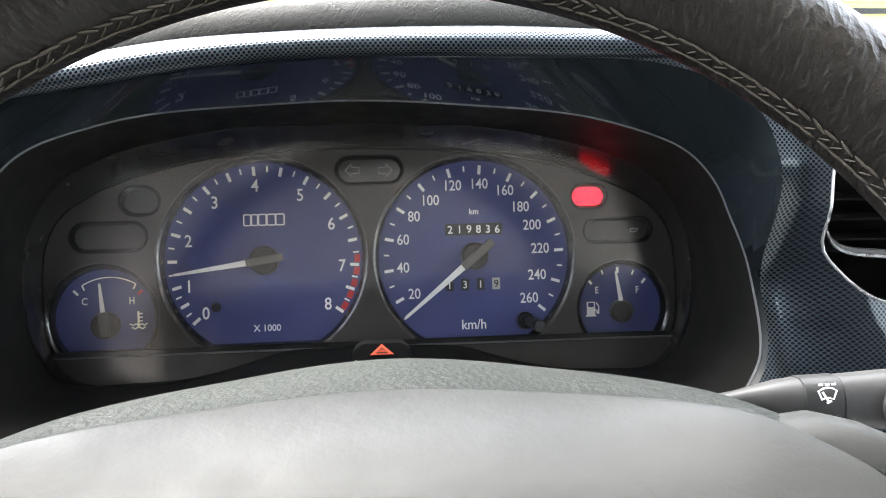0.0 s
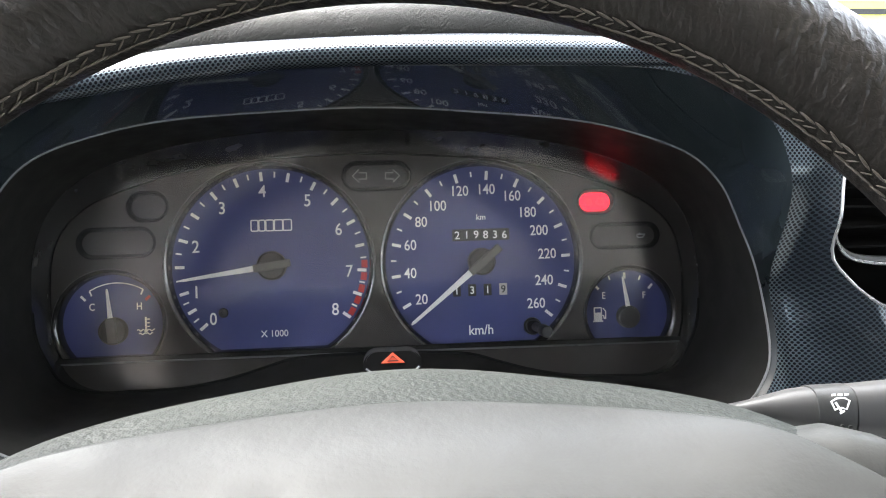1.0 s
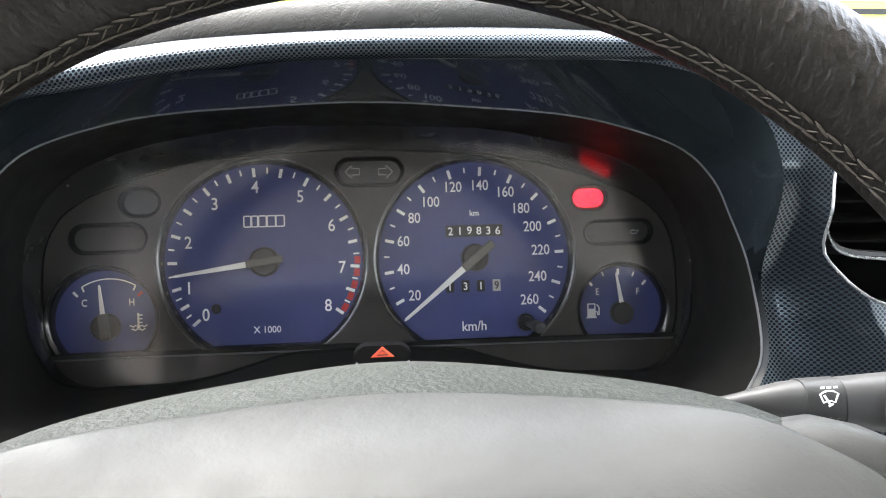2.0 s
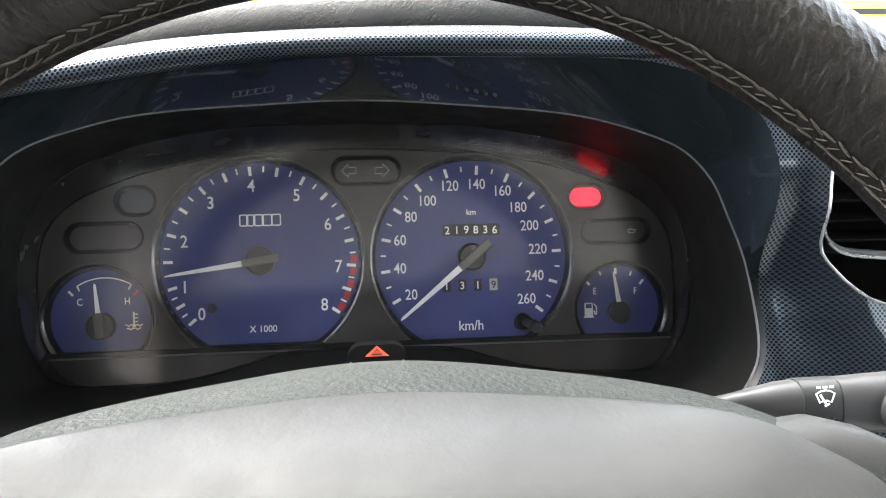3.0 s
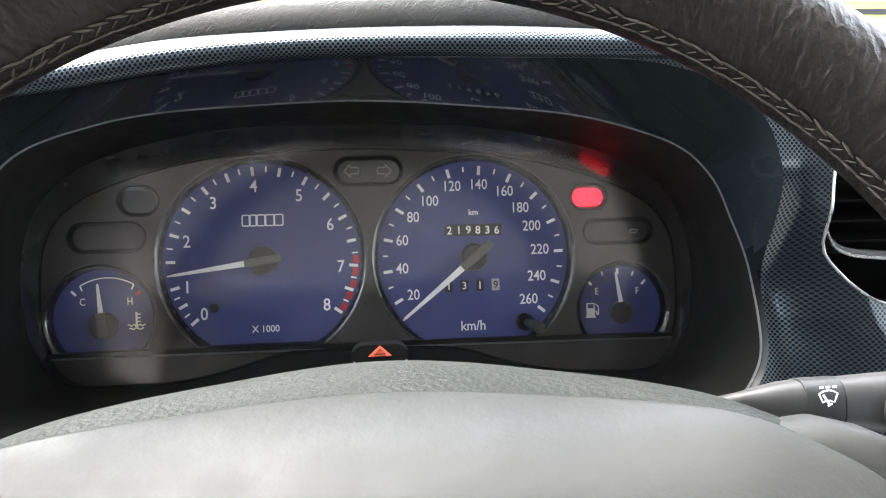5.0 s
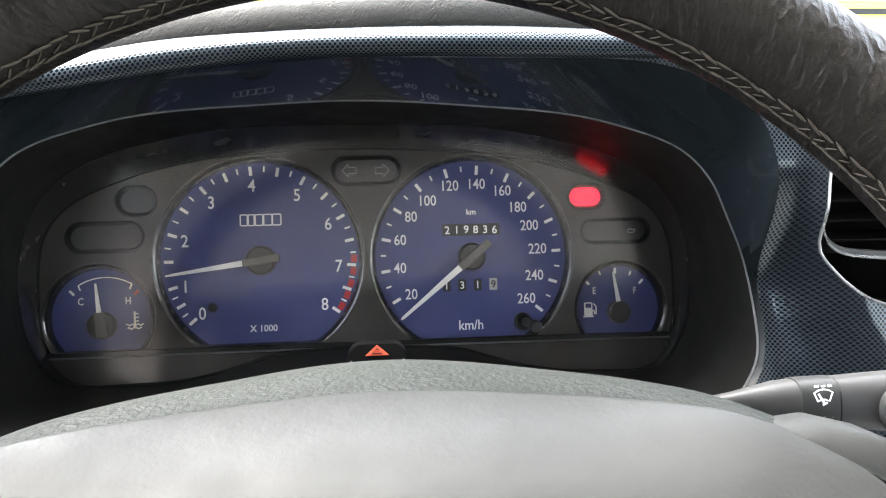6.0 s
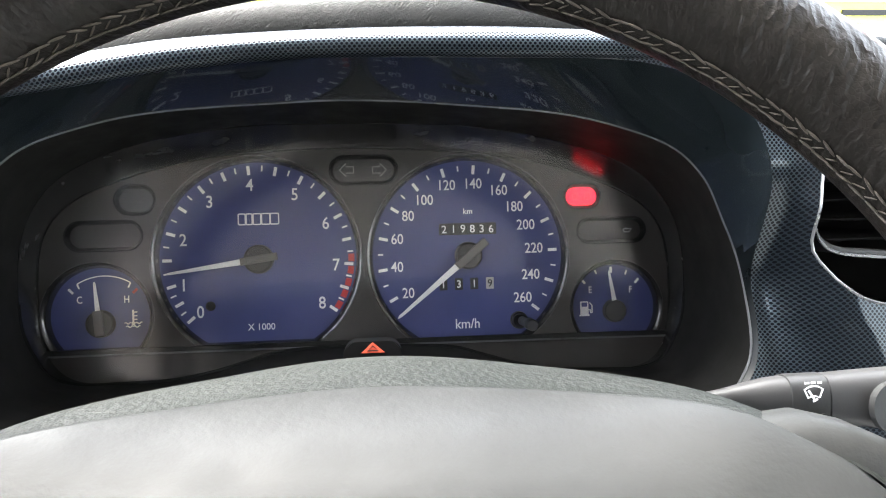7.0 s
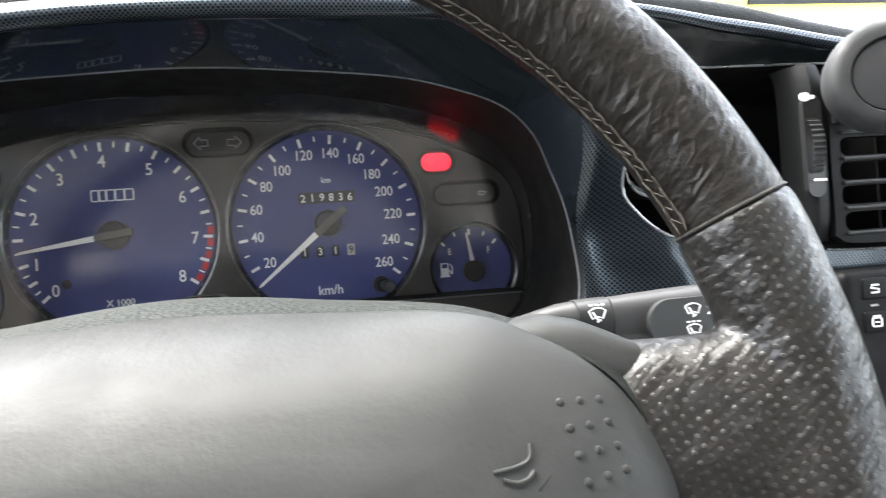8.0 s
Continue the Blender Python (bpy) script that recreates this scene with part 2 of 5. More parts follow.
# tint weakens the unseen rear window's reflection in the lens
def tinted_glass():
    n = Nodes("tinted_glass", (0.02, 0.02, 0.02), 0.02)
    see = n.add("ShaderNodeBsdfTransparent", Color=(0.44, 0.40, 0.38, 1))
    mix = n.tree.nodes.new("ShaderNodeMixShader")
    mix.inputs[0].default_value = 0.05
    n.link(see.outputs[0], mix.inputs[1]), n.link(n.bsdf.outputs[0], mix.inputs[2])
    n.link(mix.outputs[0], n.tree.nodes["Material Output"].inputs["Surface"])
    return n.mat


M_TINT = tinted_glass()


# unseen ground, made pale to bounce more light into the cabin
def ground_material():
    n = Nodes("pale_bounce_ground", (0.36, 0.35, 0.335), 0.9)
    n.color(n.mix(n.noise(0.6, 6.0), (0.30, 0.29, 0.28), (0.42, 0.41, 0.39)))
    n.bump(n.noise(30.0, 4.0), 0.6, 0.03)
    return n.mat


# ---- building helpers ----
ORIGIN = {}


def thing(name, at, label, category, group="", kind=""):
    """An empty at a point of the dash frame, under which a thing's parts hang."""
    ob = new(name)
    ob.empty_display_size = 0.02
    ob.matrix_basis = DASH @ Matrix.Translation(at)
    ORIGIN[ob.name] = Vector(at)
    return tagged(ob, label, category, group, kind)


def part(name, bm, material, parent, label="", smooth=True):
    """Links a bmesh, given in the dash frame, as one mesh under a thing or a part."""
    at = ORIGIN[parent.name]
    bm.transform(Matrix.Translation(-at))
    bmesh.ops.recalc_face_normals(bm, faces=bm.faces)
    data = bpy.data.meshes.new(name)
    bm.to_mesh(data)
    bm.free()
    if smooth:
        data.polygons.foreach_set("use_smooth", [True] * len(data.polygons))
        data.set_sharp_from_angle(angle=radians(38))
    data.materials.append(material)
    ob = new(name, data)
    ob.parent = parent
    ORIGIN[ob.name] = at
    return tagged(ob, label)


def spline(points, count, closed=False):
    """Catmull-Rom through the points, resampled to even steps of arc length."""
    p = [Vector(q) for q in points]
    n, fine = len(p), []
    for i in range(n if closed else n - 1):
        a, b, c, d = (p[(i + k) % n] if closed else p[min(max(i + k, 0), n - 1)] for k in (-1, 0, 1, 2))
        for s in range(16):
            t = s / 16
            fine.append(0.5 * (2 * b + (c - a) * t + (2 * a - 5 * b + 4 * c - d) * t * t + (3 * b - a - 3 * c + d) * t ** 3))
    fine.append(p[0].copy() if closed else p[-1].copy())
    run = [0.0]
    for a, b in zip(fine, fine[1:]):
        run.append(run[-1] + (b - a).length)
    total = run[-1]
    out, k = [], 0
    for i in range(count):
        s = total * i / (count if closed else count - 1)
        while k < len(run) - 2 and run[k + 1] < s:
            k += 1
        f = (s - run[k]) / max(run[k + 1] - run[k], 1e-9)
        out.append(fine[k].lerp(fine[k + 1], f))
    return out


def mirrored(half):
    """A closed outline from its right half, from the top middle to the bottom middle."""
    return [*half, *[(-x, z) for x, z in reversed(half[1:-1])]]


def loft(rows, closed=False, caps=False, thick=0.0, uv=True):
    """Faces between rows of points; closed joins each row's end to its start."""
    bm = bmesh.new()
    layer = bm.loops.layers.uv.new("uv") if uv else None
    grid = [[bm.verts.new(q) for q in row] for row in rows]
    n = len(rows[0])
    along = [0.0]
    mid = rows[len(rows) // 2]
    for i in range(n):
        along.append(along[-1] + (Vector(mid[(i + 1) % n]) - Vector(mid[i])).length)
    k = n // 2 if not closed else 0
    across = [0.0]
    for a, b in zip(rows, rows[1:]):
        across.append(across[-1] + (Vector(b[k]) - Vector(a[k])).length)
    for j in range(len(rows) - 1):
        for i in range(n if closed else n - 1):
            i2 = (i + 1) % n
            quad = (grid[j][i], grid[j][i2], grid[j + 1][i2], grid[j + 1][i])
            if len(set(quad)) < 4:
                continue
            f = bm.faces.new(quad)
            if uv:
                for loop, where in zip(f.loops, ((i, j), (i + 1, j), (i + 1, j + 1), (i, j + 1))):
                    loop[layer].uv = (along[where[0]], across[where[1]])
    if caps:
        bm.faces.new(grid[0]), bm.faces.new(list(reversed(grid[-1])))
    if thick:
        bmesh.ops.solidify(bm, geom=bm.faces[:], thickness=thick)
    return bm


def tube(path, radius, sides=8, closed=False):
    pts = [Vector(q) for q in path]
    rows, n = [], len(pts)
    side = None
    for i, q in enumerate(pts):
        a = pts[(i - 1) % n] if closed or i else pts[i]
        b = pts[(i + 1) % n] if closed or i < n - 1 else pts[i]
        t = (b - a).normalized()
        side = (t.orthogonal() if side is None else side - t * side.dot(t)).normalized()
        up = t.cross(side)
        r = radius(i / max(n - 1, 1)) if callable(radius) else radius
        rows.append([q + r * (math.cos(w) * side + math.sin(w) * up) for w in (math.tau * k / sides for k in range(sides))])
    if closed:
        rows.append(rows[0])
    bm = loft(rows, True, caps=not closed, uv=False)
    if closed:
        bmesh.ops.remove_doubles(bm, verts=bm.verts, dist=1e-6)
    return bm


def lathe(center, profile, sides=40, axis="y"):
    """Turns (radius, depth) pairs about an axis through the centre that points at the driver."""
    c = Vector(center)
    rows = [[c + Vector((r * math.cos(w), -h, r * math.sin(w))) for w in (math.tau * k / sides for k in range(sides))] for r, h in profile]
    bm = loft(rows, True, uv=False)
    bm.faces.new([v for v in bm.verts][-sides:])
    return bm


def block(x0, x1, y0, y1, z0, z1, bevel=0.0, segments=2, turn=None, about=None):
    bm = bmesh.new()
    bmesh.ops.create_cube(bm, size=1.0)
    bm.transform(Matrix.Translation(((x0 + x1) / 2, (y0 + y1) / 2, (z0 + z1) / 2)) @ Matrix.Diagonal((x1 - x0, y1 - y0, z1 - z0, 1)))
    if bevel:
        bmesh.ops.bevel(bm, geom=bm.edges[:], offset=bevel, segments=segments, profile=0.6, affect="EDGES")
    if turn is not None:
        m = Matrix.Translation(about or ((x0 + x1) / 2, (y0 + y1) / 2, (z0 + z1) / 2))
        bm.transform(m @ turn @ m.inverted())
    return bm


def stadium(cx, cz, hw, hh, steps=10, r=None):
    """A rounded rectangle in x and z."""
    r = min(hw, hh) if r is None else r
    out = []
    for qx, qz, start in ((1, 1, 0), (-1, 1, 90), (-1, -1, 180), (1, -1, 270)):
        for k in range(steps + 1):
            w = radians(start + 90 * k / steps)
            out.append((cx + qx * (hw - r) + r * math.cos(w), cz + qz * (hh - r) + r * math.sin(w)))
    return out


def cut_circle(cx, cz, r, cut, steps=72):
    """A circle with its foot cut off level at z = cut."""
    half = math.acos(max(-1, min(1, (cz - cut) / r)))
    return [(cx + r * math.sin(w), cz + r * math.cos(w)) for w in (-(math.pi - half) + 2 * (math.pi - half) * k / steps for k in range(steps + 1))]


def inside(p, poly):
    hit, j = False, len(poly) - 1
    for i in range(len(poly)):
        (xi, zi), (xj, zj) = poly[i], poly[j]
        if (zi > p[1]) != (zj > p[1]) and p[0] < (xj - xi) * (p[1] - zi) / (zj - zi) + xi:
            hit = not hit
        j = i
    return hit


def plate(outer, holes, depth, thick, fill=()):
    """A panel with holes: depth(x, z) is its face's y; thick goes forward from there."""
    from_2d = geometry_2d
    pts, edges = [], []
    for loop in (outer, *holes):
        s = len(pts)
        pts += [Vector(p) for p in loop]
        edges += [(s + i, s + (i + 1) % len(loop)) for i in range(len(loop))]
    pts += [Vector(p) for p in fill if inside(p, outer) and not any(inside(p, h) for h in holes)]
    verts, _, faces, *_ = from_2d(pts, edges, [], 0, 1e-7)
    bm = bmesh.new()
    layer = bm.loops.layers.uv.new("uv")
    made = [bm.verts.new((v.x, depth(v.x, v.y), v.y)) for v in verts]
    for f in faces:
        c = sum((verts[i] for i in f), Vector((0, 0))) / len(f)
        if inside(c, outer) and not any(inside(c, h) for h in holes):
            face = bm.faces.new([made[i] for i in f])
            for loop in face.loops:
                loop[layer].uv = (loop.vert.co.x, loop.vert.co.z)
    bmesh.ops.recalc_face_normals(bm, faces=bm.faces)
    bm.normal_update()
    if sum(f.normal.y * f.calc_area() for f in bm.faces) > 0:
        bmesh.ops.reverse_faces(bm, faces=bm.faces[:])
    rim = [e for e in bm.edges if e.is_boundary]
    back = bmesh.ops.extrude_face_region(bm, geom=bm.faces[:])["geom"] if thick else []
    for v in (g for g in back if isinstance(g, bmesh.types.BMVert)):
        v.co.y += thick
    loose = [v for v in bm.verts if not v.link_faces]
    bmesh.ops.delete(bm, geom=loose, context="VERTS")
    return bm


def prism(outline, y, thick, bevel=0.0):
    """A flat piece with the outline in x and z, whose face stands at y, thick behind it."""
    bm = bmesh.new()
    f = bm.faces.new([bm.verts.new((x, y + thick, z)) for x, z in outline])
    moved = bmesh.ops.extrude_face_region(bm, geom=[f])["geom"]
    for v in (g for g in moved if isinstance(g, bmesh.types.BMVert)):
        v.co.y = y
    if bevel:
        front = [e for e in bm.edges if all(abs(v.co.y - y) < 1e-9 for v in e.verts)]
        bmesh.ops.bevel(bm, geom=front, offset=bevel, segments=3, profile=0.6, affect="EDGES")
    return bm


def joined(pieces):
    bm = bmesh.new()
    for piece in pieces:
        data = bpy.data.meshes.new("piece")
        piece.to_mesh(data)
        piece.free()
        bm.from_mesh(data)
        bpy.data.meshes.remove(data)
    return bm


def bar(p, q, width, y=0.0, thick=0.0003):
    """A straight printed mark from p to q in x and z."""
    a, b = Vector(p), Vector(q)
    s = Vector((-(b - a).y, (b - a).x)).normalized() * width / 2
    return prism([tuple(a + s), tuple(a - s), tuple(b - s), tuple(b + s)], y - thick, thick)


def stroke(points, width, y=0.0, thick=0.0003, closed=False):
    """A printed line of even width through the points."""
    pts = [Vector(p) for p in points]
    n, left, right = len(pts), [], []
    for i, q in enumerate(pts):
        a = pts[i - 1] if closed or i else q
        b = pts[(i + 1) % n] if closed or i < n - 1 else q
        t = (b - a).normalized()
        s = Vector((-t.y, t.x)) * width / 2
        left.append(q + s), right.append(q - s)
    rows = [[(p.x, y - thick, p.y) for p in left], [(p.x, y - thick, p.y) for p in right], [(p.x, y, p.y) for p in right], [(p.x, y, p.y) for p in left]]
    rows.append(rows[0])
    bm = loft(rows, closed, uv=False)
    bmesh.ops.remove_doubles(bm, verts=bm.verts, dist=1e-7)
    return bm


def lettering(body, x, z, height, y=0.0, stretch=1.0, thick=0.0003):
    """Characters of the built-in font, centred on x and z, facing the driver."""
    curve = bpy.data.curves.new("characters", "FONT")
    curve.body, curve.align_x, curve.align_y, curve.size, curve.resolution_u = body, "CENTER", "CENTER", height / 0.72, 3
    curve.offset = height * 0.014
    ob = new("characters", curve)
    bpy.context.view_layer.update()
    data = bpy.data.meshes.new_from_object(ob.evaluated_get(bpy.context.evaluated_depsgraph_get()))
    bm = bmesh.new()
    bm.from_mesh(data)
    xs, ys = [v.co.x for v in bm.verts], [v.co.y for v in bm.verts]
    mx, my = (min(xs) + max(xs)) / 2, (min(ys) + max(ys)) / 2
    for v in bm.verts:
        v.co = Vector((x + (v.co.x - mx) * stretch, y - thick, z + v.co.y - my))
    flat = bm.faces[:]
    moved = bmesh.ops.extrude_face_region(bm, geom=flat)["geom"]
    for v in (g for g in moved if isinstance(g, bmesh.types.BMVert)):
        v.co.y = y
    bpy.data.objects.remove(ob), bpy.data.meshes.remove(data), bpy.data.curves.remove(curve)
    return bm


# ---- outside and cabin shell ----
def world_box(name, lo, hi, material, label, category, kind="structure", bevel=0.0):
    bm = block(lo[0], hi[0], lo[1], hi[1], lo[2], hi[2], bevel)
    data = bpy.data.meshes.new(name)
    bm.to_mesh(data)
    bm.free()
    data.materials.append(material)
    return tagged(new(name, data), label, category, "", kind)


def ground():
    bm = bmesh.new()
    bmesh.ops.create_grid(bm, x_segments=40, y_segments=40, size=400)
    data = bpy.data.meshes.new("ground")
    bm.to_mesh(data)
    bm.free()
    data.materials.append(ground_material())
    return tagged(new("ground", data), "unseen pale ground that bounces light into the parked car", "ground", "", "structure")


ground()
world_box("wall_outside", (-9, 7.0, 0), (12, 7.3, 4.2), M_WHITE, "white plastered wall beyond the windscreen", "wall")
world_box("trim_yellow", (-6, 6.94, 0.55), (4.25, 6.996, 1.30), M_YELLOW, "yellow painted band on the white wall", "trim")
world_box("trim_yellow_low", (4.60, 6.94, 1.08), (7.5, 6.996, 1.30), M_YELLOW, "yellow painted board on the white wall", "trim")
world_box("trim_board_rail", (4.95, 6.90, 1.165), (7.5, 6.936, 1.225), M_RUBBER, "grey rail along the yellow board", "trim")
world_box("trim_rail", (-7, 6.86, 1.32), (9, 6.935, 1.42), M_RUBBER, "grey rail above the yellow band", "trim")
# cabin: unseen plain lining that closes the car round the camera, open at the glass; pale and dark parts are added to
# shape the light and the lens's reflections
world_box("floor", (-0.48, -2.2, 0.30), (1.12, 0.42, 0.34), M_DOOR, "pale grey cabin floor lining", "floor")
world_box("ceiling", (-0.48, -2.2, 1.44), (1.12, -0.20, 1.48), M_TRIMGREY, "grey fabric headlining", "ceiling")
world_box("wall_left", (-0.52, -0.98, 0.30), (-0.482, 0.60, 1.12), M_SEAT, "dark door lining on the driver's side", "wall")
world_box("pillar_left", (-0.52, -0.98, 1.122), (-0.482, -0.60, 1.438), M_SEAT, "unseen dark centre pillar, set to bound the window's reflection", "pillar")
world_box("wall_left_rear", (-0.52, -2.2, 0.30), (-0.482, -0.982, 0.94), M_SEAT, "dark rear door lining on the driver's side", "wall")
world_box("wall_quarter", (-0.52, -2.2, 0.942), (-0.482, -1.95, 1.438), M_SEAT, "dark rear quarter lining on the driver's side", "wall")
world_box("wall_left_header", (-0.52, -1.948, 1.40), (-0.482, -0.982, 1.438), M_SEAT, "unseen dark rail added to cut the window's reflection at the top", "wall")
world_box("window_1", (-0.505, -1.948, 0.942), (-0.500, -0.982, 1.398), M_TINT, "unseen rear side window, tinted to dim its reflection in the lens", "window").visible_shadow = False
world_box("wall_right", (1.122, -2.2, 0.30), (1.16, 0.60, 0.98), M_SEAT, "dark door lining on the passenger side of the cabin", "wall")
# rear wall split pale and dark so the lens reflection fades rightwards
world_box("wall_rear", (-0.48, -2.24, 0.30), (0.16, -2.202, 1.438), M_TRIMGREY, "unseen pale rear panel added to brighten the lens reflection", "wall")
world_box("wall_rear_right", (0.162, -2.24, 0.30), (1.12, -2.202, 1.438), M_SEAT, "unseen dark rear panel added to dim the lens reflection on the right", "wall")
world_box("wall_front", (-0.48, 0.56, 0.30), (1.12, 0.60, 0.93), M_DOOR, "pale grey bulkhead under the windscreen", "wall")
world_box("pillar_right", (1.125, -1.02, 0.982), (1.16, -0.88, 1.438), M_TRIMGREY, "grey centre pillar on the passenger side", "pillar")


# ---- dashboard ----
def curve_at(points):
    """Smooth z over x through a few stations."""
    xs, zs = zip(*points)

    def value(x):
        k = max(1, min(len(xs) - 1, sum(x > q for q in xs)))
        x0, x1, z0, z1 = xs[k - 1], xs[k], zs[k - 1], zs[k]
        m0 = (zs[k] - zs[k - 2]) / (xs[k] - xs[k - 2]) if k > 1 else (z1 - z0) / (x1 - x0)
        m1 = (zs[k + 1] - zs[k - 1]) / (xs[k + 1] - xs[k - 1]) if k < len(xs) - 1 else (z1 - z0) / (x1 - x0)
        t, d = (x - x0) / (x1 - x0), x1 - x0
        return (2 * t ** 3 - 3 * t * t + 1) * z0 + (t ** 3 - 2 * t * t + t) * d * m0 + (3 * t * t - 2 * t ** 3) * z1 + (t ** 3 - t * t) * d * m1
    return value


NOSE_LOW = curve_at([(-0.47, 0.044), (-0.30, 0.052), (-0.20, 0.060), (-0.141, 0.0700), (-0.121, 0.0730), (-0.078, 0.0800), (-0.033, 0.0845), (0.013, 0.0858), (0.060, 0.0855), (0.110, 0.0848), (0.16, 0.0842), (0.2, 0.0838), (0.228, 0.0803), (0.2576, 0.0738), (0.287, 0.0692), (0.315, 0.0640), (0.345, 0.0600), (0.45, 0.045), (0.70, 0.040), (1.10, 0.040)])
STRIP_TOP = curve_at([(-0.47, 0.055), (-0.30, 0.066), (-0.20, 0.081), (-0.122, 0.0941), (-0.0825, 0.1004), (-0.035, 0.1038), (0.014, 0.1057), (0.065, 0.1060), (0.117, 0.1040), (0.18, 0.1005), (0.2387, 0.0947), (0.275, 0.0899), (0.307, 0.0844), (0.337, 0.0781), (0.45, 0.059), (0.70, 0.053), (1.10, 0.053)])
CROWN = curve_at([(-0.47, 0.080), (-0.30, 0.086), (-0.20, 0.094), (-0.15, 0.102), (-0.109, 0.1150), (-0.085, 0.1220), (-0.053, 0.1258), (-0.012, 0.1284), (0.039, 0.1298), (0.088, 0.1272), (0.12, 0.1228), (0.2, 0.1180), (0.2544, 0.1108), (0.2947, 0.1051), (0.3293, 0.0976), (0.37, 0.0895), (0.45, 0.078), (0.70, 0.074), (1.10, 0.074)])

LIP = mirrored([(0, .0797), (.057, .0765), (.10, .0723), (.13, .0655), (.159, .054), (.1745, .0375), (.1815, .0165), (.187, -.0059), (.189, -.0337), (.188, -.0503), (.183, -.0611), (.1728, -.0716), (.15, -.080), (.10, -.084), (0, -.086)])
CREST = mirrored([(0, .0857), (.06, .0853), (.11, .0845), (.135, .081), (.158, .073), (.176, .058), (.1838, .035), (.1880, .012), (.1893, -.008), (.1912, -.034), (.190, -.051), (.185, -.0625), (.1745, -.0735), (.1515, -.082), (.10, -.086), (0, -.088)])
FACE_RIM = mirrored([(0, .0677), (.05, .0660), (.087, .0628), (.12, .0560), (.146, .0477), (.167, .0385), (.182, .0265), (.190, .011), (.1925, -.01), (.192, -.035), (.189, -.050), (.180, -.0635), (.160, -.0715), (.115, -.0735), (0, -.0735)])
# the rim in which the clear lens sits: low arch above, and below a step up over the steering column
LENS_RIM = mirrored([(0, .0778), (.030, .0774), (.062, .0764), (.096, .0717), (.1285, .0643), (.153, .0551), (.170, .0440), (.182, .028), (.1885, .008), (.1900, -.015), (.189, -.037), (.1835, -.0515), (.1750, -.0635), (.160, -.0682), (.139, -.0682), (.111, -.0672), (.0876, -.0632), (.0675, -.0575), (.052, -.0530), (.032, -.0512), (0, -.0506)])
TILT = -0.017


def lens_y(x, z):
    """The lens stands parallel to the dials and draws back a little below."""
    low = max(0.0, min(1.0, (-0.005 - z) / 0.055))
    return -0.0350 + 0.003 * low * low * (3 - 2 * low)


def lip_y(z):
    return -0.088 - (0.080 - z) * 0.19


def crest_y(z):
    low = max(0.0, min(1.0, (0.040 - z) / 0.065))
    low = low * low * (3 - 2 * low)
    return -0.144 * (1 - low) + (lip_y(z) - 0.003) * low


def panel_y(x, z):
    """The face of the trim to the right of the instruments."""
    wide = 0.013 + 0.020 * max(0.0, min(1.0, (0.02 - z) / 0.06)) + 0.014 * max(0.0, min(1.0, (-0.034 - z) / 0.03))
    k = max(0.0, min(1.0, (x - 0.1915) / wide))
    k = k * k * (3 - 2 * k)
    tuck = max(0.0, min(1.0, (NOSE_LOW(x) - 0.0004 - z) / 0.012)) * max(0.0, min(1.0, (z - 0.030) / 0.015)) * max(0.0, min(1.0, (x - 0.213) / 0.03))
    return crest_y(z) * (1 - k) - 0.147 * k + 0.015 * tuck


def outline3(points, count, depth):
    return [Vector((p.x, depth(p.y), p.y)) for p in spline(points, count, True)]


def lip_outline(count):
    """The lip leans with the lens along its arch and stands level below."""
    return [p + Vector((0, 0, -(0.020 if p.x < 0 else 0.005) * p.x * max(0.0, min(1.0, (p.z + 0.03) / 0.07)))) for p in outline3(LIP, count, lip_y)]


def blended(a, b, t, bulge=0.0):
    """Points between two outlines; bulge lets the roof sag between them."""
    return [p.lerp(q, t) - Vector((0, 0, bulge * 4 * t * (1 - t) * max(0.0, min(1.0, (p.z - 0.02) / 0.04)))) for p, q in zip(a, b)]


